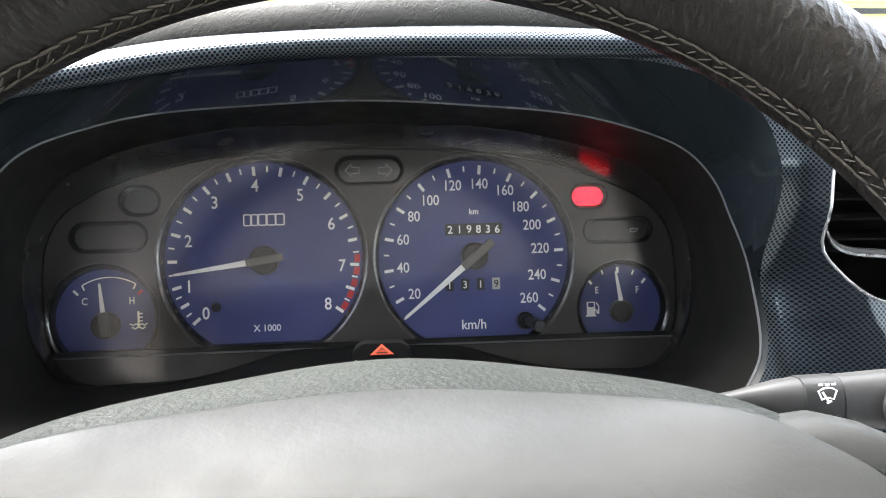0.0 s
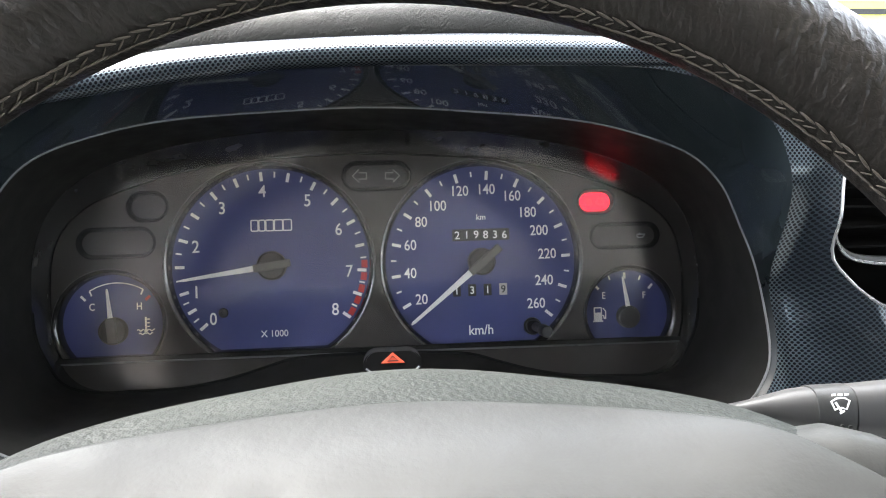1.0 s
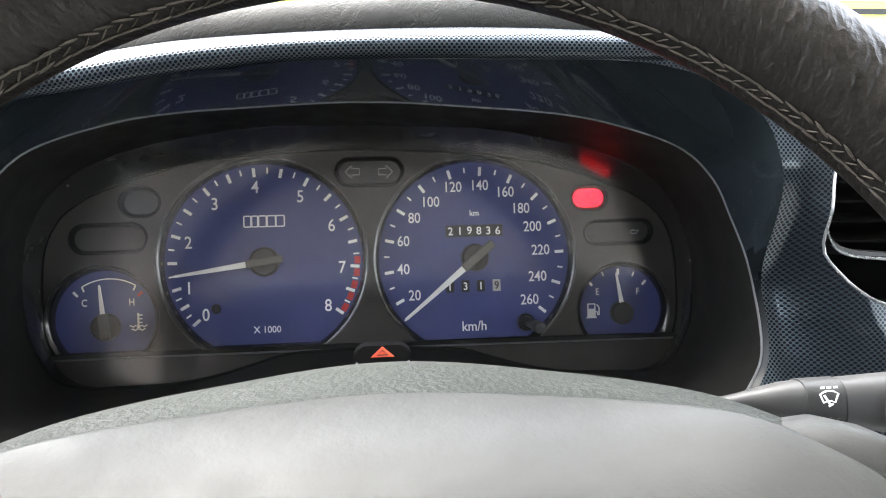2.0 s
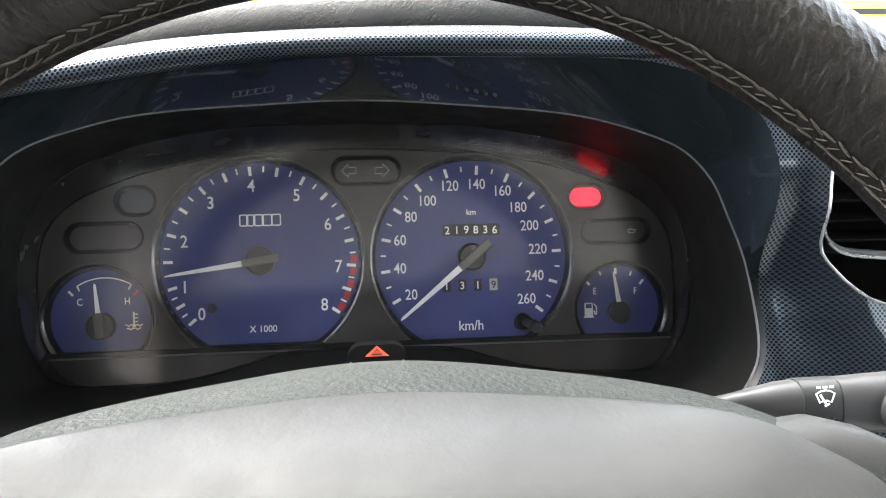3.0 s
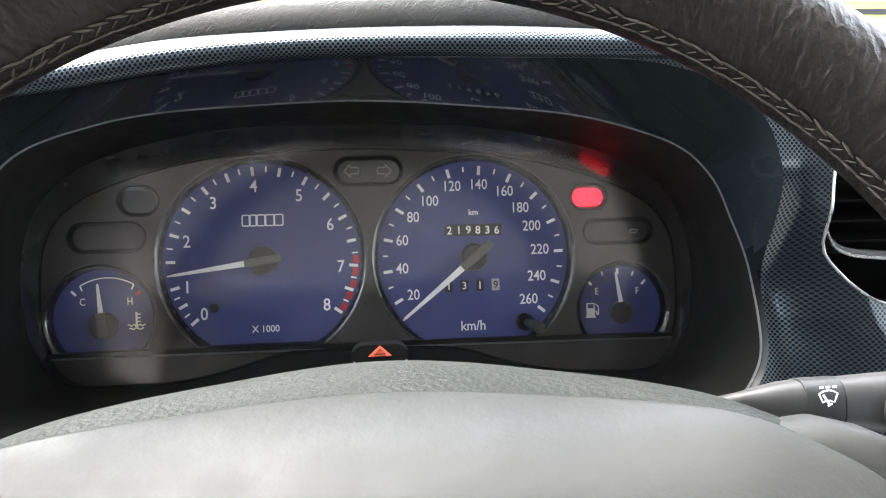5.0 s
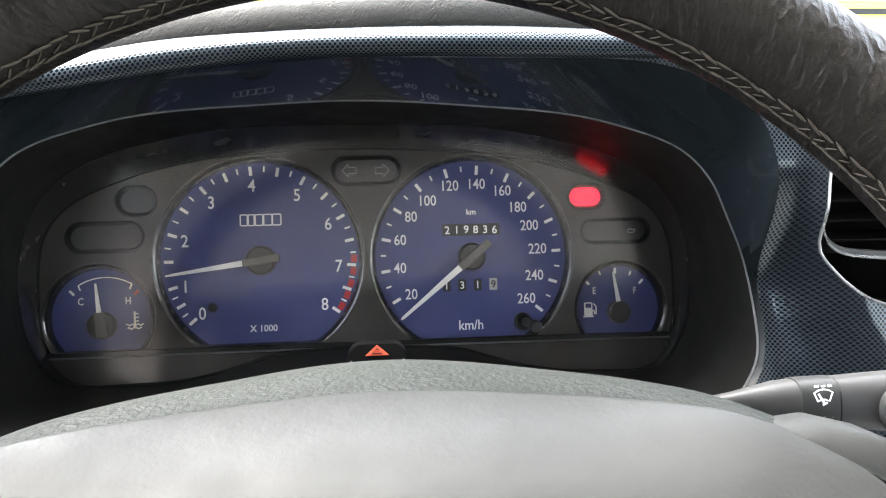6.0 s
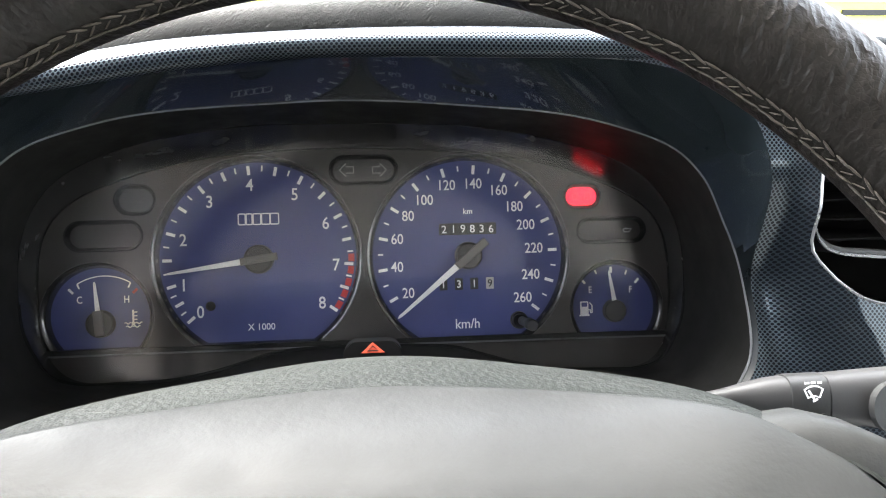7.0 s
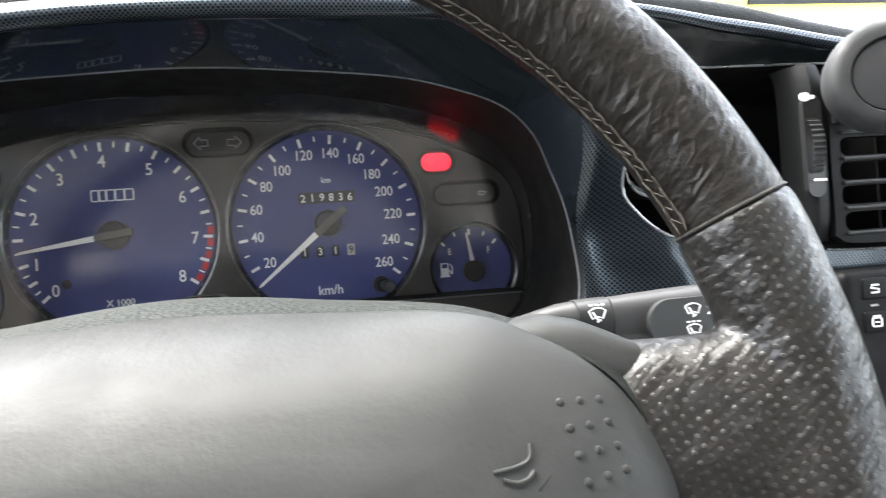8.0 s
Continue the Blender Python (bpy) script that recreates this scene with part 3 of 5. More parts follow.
def dashboard():
    dash = thing("dashboard", (0, 0.1, 0.06), "dark dashboard with grained padded top and dotted trim", "dashboard")
    xs = [-0.47 + 1.57 * k / 260 for k in range(261)]
    # padded top: face, round brow, long top towards the windscreen
    rows = []
    for y, f in ((-0.110, 0), (-0.1125, 0.06), (-0.1125, 0.16), (-0.1118, 0.32), (-0.1105, 0.5), (-0.1085, 0.68), (-0.1055, 0.82), (-0.1005, 0.92), (-0.093, 0.98), (-0.083, 1.005), (-0.07, 1.02), (-0.045, 1.06), (0.0, 1.18)):
        rows.append([(x, y, STRIP_TOP(x) - 0.001 + (CROWN(x) - STRIP_TOP(x) + 0.001) * f) for x in xs])
    rows.append([(x, 0.20, 0.150) for x in xs])
    rows.append([(x, 0.58, 0.175) for x in xs])
    part("top_pad", loft(rows, thick=-0.004), M_DASH, dash, "black leather-grained padding")
    # dotted strip over the instruments, on to the right above the vent
    strip = []
    for y, f in ((-0.1440, 0.0), (-0.1462, 0.04), (-0.1478, 0.12), (-0.1484, 0.24), (-0.1478, 0.37), (-0.1456, 0.50), (-0.1412, 0.64), (-0.1345, 0.78), (-0.1265, 0.92), (-0.120, 1.0), (-0.112, 0.96)):
        tall = [STRIP_TOP(x) - NOSE_LOW(x) for x in xs]
        strip.append([(x, y if y > -0.113 else -0.1482 + (y + 0.1482) * min(1.0, h / 0.0195) * (1.0 + 0.6 * min(1.0, max(0.0, (x - 0.15) / 0.08))), NOSE_LOW(x) + h * f) for x, h in zip(xs, tall)])
    part("trim_strip", loft(strip), M_TRIM, dash, "glossy dotted trim catching the sky")
    n = 220
    lip = lip_outline(n)
    crest = outline3(CREST, n, crest_y)
    under = [blended(lip, crest, t, 0.0008) for t in (0.0, 0.02, 0.08, 0.16, 0.25, 0.34, 0.43, 0.52, 0.61, 0.70, 0.79, 0.87, 0.94, 1.0)]
    brow = part("binnacle_lip", loft(under, True), M_NAVY, dash, "glossy dark underside of the binnacle, darker satin below")
    # below z 0 a darker satin navy paints out the window's glare
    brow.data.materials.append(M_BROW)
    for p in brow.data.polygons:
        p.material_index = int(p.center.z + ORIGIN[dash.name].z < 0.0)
    part("lip_bead", tube(lip, 0.00065, 8, True), M_BEAD, dash, "thin bright bead round the binnacle")
    # panel on the right, with the vent opening
    edge = [q for q in crest if q.x > 0 and q.z > -0.088]
    edge.sort(key=lambda q: -math.atan2(q.x, q.z + 0.02))
    right = [(q.x, q.z) for q in edge if q.x > 0.115]
    top = [(x, NOSE_LOW(x) + 0.0004) for x in (0.44 - 0.33 * k / 60 for k in range(61))]
    boundary = [(0.16, -0.16), (0.44, -0.16), *top, *sorted(right, key=lambda p: -p[1])]
    fill = [(0.17 + 0.003 * i, -0.155 + 0.003 * j) for i in range(90) for j in range(82)]
    panel = part("side_panel", plate(boundary, [VENT], panel_y, 0.0, fill), M_TRIM, dash, "dark blue-grey dotted trim panel")
    panel.data.materials.append(M_BROW)
    for p in panel.data.polygons:
        at = p.center + ORIGIN[dash.name]
        p.material_index = int(at.x > 0.224 and at.z > 0.046)
    part("vent_edge", tube([Vector((x, panel_y(x, z) - 0.0003, z)) for x, z in VENT], 0.0007, 8, True), M_EDGE, dash, "bright edge of the vent opening")
    return dash


VENT = [tuple(p) for p in spline([(0.2037, 0.012), (0.2042, 0.0), (0.2079, -0.0089), (0.2156, -0.0194), (0.229, -0.0263), (0.26, -0.0315), (0.30, -0.0364), (0.3314, -0.0388), (0.38, -0.0385), (0.405, -0.028), (0.41, 0.0), (0.41, 0.025), (0.402, 0.044), (0.37, 0.0555), (0.316, 0.0585), (0.26, 0.0605), (0.228, 0.060), (0.212, 0.052), (0.206, 0.036)], 110, True)]
dashboard()


def binnacle_liner():
    """The black hood between the instruments and the lip."""
    liner = thing("instrument_hood", (0, -0.05, 0.075), "black hood liner round the instruments", "hood")
    n = 220
    tilted = lambda points, depth: [Vector((p.x, depth(p.x, p.y), p.y + TILT * p.x)) for p in spline(points, n, True)]
    face, rear = tilted(FACE_RIM, lambda x, z: -0.0058), tilted(FACE_RIM, lambda x, z: 0.006)
    mid = tilted(LENS_RIM, lens_y)
    lip = lip_outline(n)
    back = bmesh.new()
    back.faces.new([back.verts.new(p) for p in rear])
    part("housing", loft([rear, face], True), M_SHROUD, liner, "black instrument housing")
    part("back_wall", back, M_SHROUD, liner, "black back of the housing")
    part("liner_inner", loft([face, *[blended(face, mid, t) for t in (0.03, 0.35, 0.7, 1.0)]], True), M_GLOSS, liner, "glossy black inner liner")
    part("liner_outer", loft([mid, *[blended(mid, lip, t) for t in (0.04, 0.3, 0.6, 0.9, 1.0)]], True), M_SHROUD, liner, "matt black outer liner")
    part("lens_seal", tube([p + Vector((0, -0.0002, 0)) for p in mid if p.z < -0.02 + TILT * p.x], 0.0011, 8), M_DUCT, liner, "black rubber seal below the lens")
    rim = [(p.x, p.y) for p in spline(LENS_RIM, 200, True)]
    grid = [(-0.19 + 0.004 * i + 0.002 * (k % 2), -0.068 + 0.0035 * k) for i in range(96) for k in range(43)]
    bm = plate(rim, [], lens_y, 0.0014, [q for q in grid if all((q[0] - x) ** 2 + (q[1] - z) ** 2 > 4e-6 for x, z in rim)])
    for v in bm.verts:
        v.co.z += TILT * v.co.x
    lens = part("lens", bm, M_LENS, liner, "clear curved plastic lens over the dials")
    lens.visible_shadow = False


binnacle_liner()


# ---- instrument cluster ----
TACH, SPEED, FUEL, TEMP = (-0.0651, 0.0014), (0.0644, -0.0004), (0.1577, -0.0362), (-0.1592, -0.0300)
MASK_Y = -0.0062


def aperture(c, r, cut):
    return cut_circle(c[0], c[1], r, cut)


def ring_wall(parent, c, r, cut):
    """The dark chamfered wall that leads from the mask down to a dial."""
    rows = []
    for k in range(8):
        w = math.pi / 2 * k / 7
        rows.append([(x, MASK_Y - 0.0006 + 0.0062 * (1 - math.cos(w)) , z) for x, z in aperture(c, r + 0.0034 - 0.0034 * math.sin(w), cut - 0.0019 * (1 - math.sin(w)))])
    ring = part("bezel_ring", loft(rows, True), M_RING, parent, "dark rounded bezel ring")
    crest = aperture(c, r + 0.0036, cut - 0.0020)
    edge = [[(x, MASK_Y + 0.0004, z) for x, z in aperture(c, r + 0.0042, cut - 0.0024)], [(x, MASK_Y - 0.0006, z) for x, z in crest], [(x, MASK_Y - 0.0006, z) for x, z in aperture(c, r + 0.0034, cut - 0.0019)]]
    part("bezel_edge", loft(edge, True), M_BEZEL, ring, "satin edge of the bezel")


def on_dial(c, r, degrees):
    w = radians(degrees)
    return (c[0] + r * math.sin(w), c[1] + r * math.cos(w))


def scale(face, c, r0, r1, width, angles):
    for a in angles:
        part("scale_mark", bar(on_dial(c, r0, a), on_dial(c, r1, a), width), M_PRINT, face)


def pointer(parent, c, degrees, reach, tail, start, hub_r, hub_h, width, cap_w):
    """White pointer with a dark boss and counterweight."""
    boss = part("hub", lathe((c[0], 0, c[1]), [(hub_r * 1.02, 0.0), (hub_r, 0.004), (hub_r * 0.97, hub_h * 0.8), (hub_r * 0.86, hub_h)], 36), M_HUB, parent, "black needle hub")
    y = -hub_h - 0.0004
    d = Vector(on_dial((0, 0), 1, degrees))
    s = Vector((-d.y, d.x))
    o = Vector(c)
    ends = [(o + d * start, width / 2), (o + d * (reach * 0.96), width * 0.21), (o + d * reach, width * 0.10)]
    outline = [tuple(p + s * w) for p, w in ends] + [tuple(p - s * w) for p, w in reversed(ends)]
    part("needle", prism(outline, y - 0.0009, 0.0010, 0.0002), M_NEEDLE, parent, "white tapered needle")
    if tail < 0.001:
        return
    outline = [tuple(o + d * a + s * w) for a, w in ((start + 0.0006, cap_w / 2), (start + 0.0006, -cap_w / 2), (-tail, -cap_w / 2), (-tail, cap_w / 2))]
    part("counterweight", prism(outline, y - 0.0022, 0.0026, 0.0005), M_CAP, parent, "dark grey needle cap")


def dial(cluster, name, c, r, cut, label):
    face = part(name, prism(aperture(c, r, cut), 0.0, 0.002), M_DIAL, cluster, label)
    ring_wall(cluster, c, r, cut)
    return face


def numerals(face, items, height, y=0.0, stretch=1.0, material=None):
    for body, x, z in items:
        part("numeral", lettering(body, x, z, height, y, stretch), material or M_PRINT, face)


def tachometer(cluster):
    face = dial(cluster, "tachometer", TACH, 0.0594, -0.0487, "blue rev counter with white figures")
    whole = (-130.8, -106.2, -72.4, -37.6, -5.2, 28.7, 62.6, 94.7, 125.7)
    at = lambda q: whole[min(int(q), 7)] + (whole[min(int(q), 7) + 1] - whole[min(int(q), 7)]) * (q - min(int(q), 7))
    long_marks = [at(0.5 * k) for k in range(17)]
    short_marks = [at(0.25 + 0.5 * k) for k in range(16)]
    scale(face, TACH, 0.0520, 0.0576, 0.0019, long_marks)
    scale(face, TACH, 0.0540, 0.0576, 0.0010, short_marks)
    for k in range(5):
        a = at(6.875 + 0.25 * k)
        outline = [on_dial(TACH, q, a + b) for q, b in ((0.0545, -2.4), (0.0582, -2.4), (0.0582, 2.4), (0.0545, 2.4))]
        part("red_mark", prism(outline, -0.0002, 0.0002), M_RED, face, "red line block")
    numerals(face, [("0", -0.1010, -0.0297), ("1", -0.1105, -0.0131), ("2", -0.1101, 0.0145), ("3", -0.0939, 0.0374), ("4", -0.0696, 0.0472), ("5", -0.0425, 0.0408), ("6", -0.0240, 0.0226), ("7", -0.0181, -0.0035), ("8", -0.0275, -0.0267)], 0.0076, 0.0, 0.88)
    numerals(face, [("X 1000", -0.0648, -0.0401)], 0.0042, 0.0, 0.95)
    # model emblem as plain outlined shapes
    for k, w in enumerate((0.0042, 0.0036, 0.0046, 0.0050, 0.0050)):
        x = -0.0748 + (0.0, 0.0044, 0.0091, 0.0144, 0.0197)[k]
        part("emblem_shape", stroke(stadium(x, 0.0261, w / 2, 0.0033, 3, 0.0007), 0.0008, closed=True), M_PRINT, face, "white outlined emblem shape")
    part("reset_stud", lathe((-0.0950, 0, -0.0264), [(0.0030, 0.0), (0.0026, 0.0005), (0.0012, 0.0004), (0.0010, 0.0002)], 20), M_BLACK, face, "small black stud")
    pointer(face, TACH, 262.2, 0.0545, 0.0118, 0.0098, 0.0088, 0.0050, 0.0037, 0.0046)


def speedometer(cluster):
    face = dial(cluster, "speedometer", SPEED, 0.0600, -0.0510, "blue speedometer with white figures")
    step = (129.0 + 118.8) / 12
    scale(face, SPEED, 0.0515, 0.0572, 0.0019, [-118.8 + step * k for k in range(13)])
    scale(face, SPEED, 0.0535, 0.0568, 0.0010, [-118.8 + step * (k - 0.5) for k in range(1, 13)])
    scale(face, SPEED, 0.0515, 0.0580, 0.0008, [-129.5])
    places = [(0.0260, -0.0227), (0.0194, -0.0062), (0.0200, 0.0113), (0.0272, 0.0256), (0.0382, 0.0354), (0.0525, 0.0444), (0.0694, 0.0451), (0.0857, 0.0406), (0.0954, 0.0300), (0.1020, 0.0183), (0.1068, 0.0033), (0.1043, -0.0134), (0.0987, -0.0279)]
    numerals(face, [(str(20 * (k + 1)), *p) for k, p in enumerate(places)], 0.0066, 0.0, 0.86)
    numerals(face, [("km", 0.0650, 0.0277)], 0.0038, 0.0, 0.95)
    numerals(face, [("km/h", 0.0629, -0.0433)], 0.0062, 0.0, 0.92)
    counter = part("odometer", prism(stadium(0.0646, 0.0165, 0.0182, 0.0037, 3, 0.0004), -0.0003, 0.0003), M_BLACK, face, "black odometer window")
    for k, body in enumerate("219836"):
        part("digit", lettering(body, 0.0496 + 0.0060 * k, 0.0165 + (0, 0.0001, 0.0002, 0, -0.0001, -0.0003)[k], 0.0050, -0.0003, 1.0), M_PRINT, counter)
    for k, body in enumerate("1319"):
        x = (0.0482, 0.0580, 0.0678, 0.0778)[k]
        drum = part("trip_window", prism(stadium(x, -0.0182, 0.0025, 0.0037, 3, 0.0003), -0.0003, 0.0003), M_DRUM if k == 3 else M_BLACK, face, "white trip drum" if k == 3 else "black trip drum")
        part("digit", lettering(body, x, -0.0182, 0.0048, -0.0003, 0.95), M_BLACK if k == 3 else M_PRINT, drum)
    pointer(face, SPEED, 230.6, 0.0590, 0.0140, 0.0098, 0.0085, 0.0065, 0.0040, 0.0050)
    part("knob_socket", lathe((0.0957, 0, -0.0424), [(0.0056, 0.0), (0.0054, 0.0026), (0.0044, 0.0034), (0.0036, 0.0016)], 28), M_BLACK, face, "black socket of the reset knob")
    part("trip_knob", lathe((0.0976, 0, -0.0428), [(0.0028, 0.001), (0.0027, 0.018), (0.0032, 0.0186), (0.0035, 0.0200), (0.0035, 0.0305), (0.0031, 0.0314), (0.0022, 0.0318)], 28), M_STALK, face, "dark grey trip reset knob")


def fuel_gauge(cluster):
    face = dial(cluster, "fuel_gauge", FUEL, 0.0268, -0.0525, "blue fuel gauge")
    for p, q, w in (((0.1375, -0.0184), (0.1396, -0.0209), 0.0015), ((0.1463, -0.0124), (0.1472, -0.0150), 0.0010), ((0.1568, -0.0106), (0.1568, -0.0145), 0.0016), ((0.1673, -0.0130), (0.1662, -0.0158), 0.0010), ((0.1750, -0.0186), (0.1725, -0.0214), 0.0015)):
        part("scale_mark", bar(p, q, w), M_PRINT, face)
    numerals(face, [("E", 0.1429, -0.0249), ("F", 0.1695, -0.0255)], 0.0044, 0.0, 0.8)
    pump = [prism(stadium(0.1386, -0.0366, 0.0027, 0.0044, 3, 0.0006), -0.0003, 0.0003), bar((0.1353, -0.0412), (0.1419, -0.0412), 0.0010), stroke([(0.1412, -0.0375), (0.1424, -0.0378), (0.1427, -0.0398), (0.1436, -0.0398), (0.1437, -0.0350), (0.1421, -0.0330)], 0.0008)]
    part("fuel_symbol", joined(pump), M_PRINT, face, "white fuel pump symbol")
    part("pump_window", prism(stadium(0.1386, -0.0343, 0.0018, 0.0013, 3, 0.0003), -0.0006, 0.0003), M_DIAL, face)
    pointer(face, (0.1579, -0.0388), -9.0, 0.0262, 0.0001, 0.0070, 0.0072, 0.0045, 0.0028, 0.0060)


def temperature_gauge(cluster):
    face = dial(cluster, "temperature_gauge", TEMP, 0.0290, -0.0492, "blue coolant temperature gauge")
    part("scale_mark", bar((-0.1776, -0.0131), (-0.1750, -0.0159), 0.0014), M_PRINT, face)
    part("hot_mark", bar((-0.1378, -0.0142), (-0.1404, -0.0166), 0.0015), M_RED, face, "dull red hot mark")
    arc = [on_dial((-0.1571, -0.0350), 0.0292, a) for a in range(-32, 33, 4)]
    first, last = Vector(arc[0]), Vector(arc[-1])
    part("arc", joined([stroke(arc, 0.0007), bar(first, first + Vector((0.0012, -0.0030)), 0.0009), bar(last, last + Vector((-0.0014, -0.0030)), 0.0009)]), M_PRINT, face)
    numerals(face, [("C", -0.1714, -0.0198), ("H", -0.1441, -0.0202)], 0.0044, 0.0, 0.8)
    wave = lambda x0, z: stroke([(x0 + 0.0005 * k, z + 0.0005 * math.sin(k * 1.1)) for k in range(9)], 0.0007)
    sign = [bar((-0.1406, -0.0352), (-0.1406, -0.0268), 0.0011), prism([(-0.1406 + 0.0011 * math.cos(w), -0.0350 + 0.0011 * math.sin(w)) for w in (math.tau * k / 12 for k in range(12))], -0.0003, 0.0003)]
    sign += [bar((-0.1406, z), (-0.1382, z), 0.0007) for z in (-0.0282, -0.0304, -0.0326)]
    sign += [wave(-0.1458, -0.0348), wave(-0.1394, -0.0348), wave(-0.1448, -0.0369), wave(-0.1406, -0.0369)]
    part("coolant_symbol", joined(sign), M_PRINT, face, "white coolant symbol")
    pointer(face, (-0.1590, -0.0345), -5.0, 0.0255, 0.0068, 0.0075, 0.0080, 0.0035, 0.0028, 0.0052)


def lamp_window(cluster, cx, cz, hw, hh, material, label):
    ring = loft([[(x, MASK_Y - 0.0006, z) for x, z in stadium(cx, cz, hw + 0.0024, hh + 0.0024, 8)], [(x, MASK_Y - 0.0008, z) for x, z in stadium(cx, cz, hw + 0.0016, hh + 0.0016, 8)], [(x, MASK_Y + 0.0004, z) for x, z in stadium(cx, cz, hw + 0.0004, hh + 0.0004, 8)], [(x, -0.0035, z) for x, z in stadium(cx, cz, hw - 0.0004, hh - 0.0004, 8)]], True)
    window = part("lamp_window", prism(stadium(cx, cz, hw, hh, 8), -0.0040, 0.0025), material, cluster, label)
    part("lamp_rim", ring, M_VENT, window, "black lamp surround")
    return window


def arrow(cx, cz, way):
    pts = [(0.0046, 0), (0.0006, 0.0040), (0.0006, 0.0019), (-0.0040, 0.0019), (-0.0040, -0.0019), (0.0006, -0.0019), (0.0006, -0.0040)]
    return stroke([(cx + way * x, cz + z) for x, z in pts], 0.0006, -0.0040, closed=True)


LAMPS = [(-0.1357, 0.0390, 0.0100, 0.0070), (-0.1541, 0.0180, 0.0205, 0.0070), (0.0004, 0.0543, 0.0190, 0.0070), (0.1376, 0.0350, 0.0100, 0.0060), (0.1557, 0.0130, 0.0205, 0.0062)]


def instrument_cluster():
    cluster = thing("instrument_cluster", (0, 0, 0), "instrument cluster with four blue dials in a grey mask", "instruments")
    outer = [(p.x * 0.996, (p.y + TILT * p.x) * 0.992) for p in spline([(x, max(z, -0.0535)) for x, z in FACE_RIM], 140, True)]
    holes = [aperture(TACH, 0.0627, -0.0505), aperture(SPEED, 0.0633, -0.0526), aperture(FUEL, 0.0301, -0.0532), aperture(TEMP, 0.0323, -0.0506)]
    holes += [stadium(x, z, w + 0.0019, h + 0.0019, 8) for x, z, w, h in LAMPS]
    part("mask", plate(outer, holes, lambda x, z: MASK_Y, 0.004), M_MASK, cluster, "warm grey plastic mask", smooth=False)
    tachometer(cluster)
    speedometer(cluster)
    fuel_gauge(cluster)
    temperature_gauge(cluster)
    windows = [lamp_window(cluster, *q, M_LAMP if k == 3 else M_COLUMN, "glowing red warning lamp" if k == 3 else "unlit dark lamp window") for k, q in enumerate(LAMPS)]
    part("left_arrow", arrow(-0.0098, 0.0547, -1), M_GREY, windows[2], "dim turn arrow")
    part("right_arrow", arrow(0.0099, 0.0544, 1), M_GREY, windows[2], "dim turn arrow")
    circle = lambda x, z, r: [(x + r * math.cos(w), z + r * math.sin(w)) for w in (math.tau * k / 20 for k in range(20))]
    sign = [stroke(circle(0.1336, 0.0350, 0.0021), 0.0006, -0.0040, closed=True), bar((0.1336, 0.0338), (0.1336, 0.0362), 0.0006, -0.0040), stroke(circle(0.1412, 0.0350, 0.0021), 0.0006, -0.0040, closed=True)]
    part("brake_symbol", joined(sign), M_LAMP_MARK, windows[3], "darker red brake symbol")
    can = [stroke([(0.1630, 0.0144), (0.1642, 0.0136), (0.1652, 0.0116), (0.1682, 0.0116), (0.1700, 0.0138), (0.1684, 0.0136), (0.1645, 0.0136)], 0.0006, -0.0040), bar((0.1664, 0.0136), (0.1664, 0.0148), 0.0006, -0.0040)]
    part("oil_symbol", joined(can), M_EDGE, windows[4], "grey oil can symbol")
    # lower strip; a paler bead paints the light along its upper edge
    low = [(p.x, p.y) for p in spline([(-.190, -.0528), (-.100, -.0528), (0, -.0528), (.100, -.0535), (.190, -.0540), (.189, -.060), (.181, -.068), (.164, -.0728), (.115, -.0735), (0, -.0735), (-.115, -.0725), (-.160, -.0715), (-.181, -.0655), (-.189, -.059)], 120, True)]
    part("lower_strip", plate(low, [], lambda x, z: -0.0085 - 0.5 * (-0.053 - z), 0.003), M_STRIP, cluster, "dark warm grey lower strip")
    line = [Vector((-0.188 + 0.376 * k / 40, -0.0105, -0.0521 - 0.0028 * (k / 40) ** 1.6)) for k in range(41)]
    part("strip_edge", tube(line, 0.0006, 6), M_BEAD, cluster, "pale bead painted as light on the strip's upper edge")
    ledge = [[p + Vector((0, dy, dz)) for p in line] for dy, dz in ((0.003, 0.0032), (0.0006, 0.0034), (-0.0002, 0.0030), (0.0, 0.0))]
    part("ledge", loft(ledge), M_SHROUD, cluster, "black ledge under the dials")


instrument_cluster()


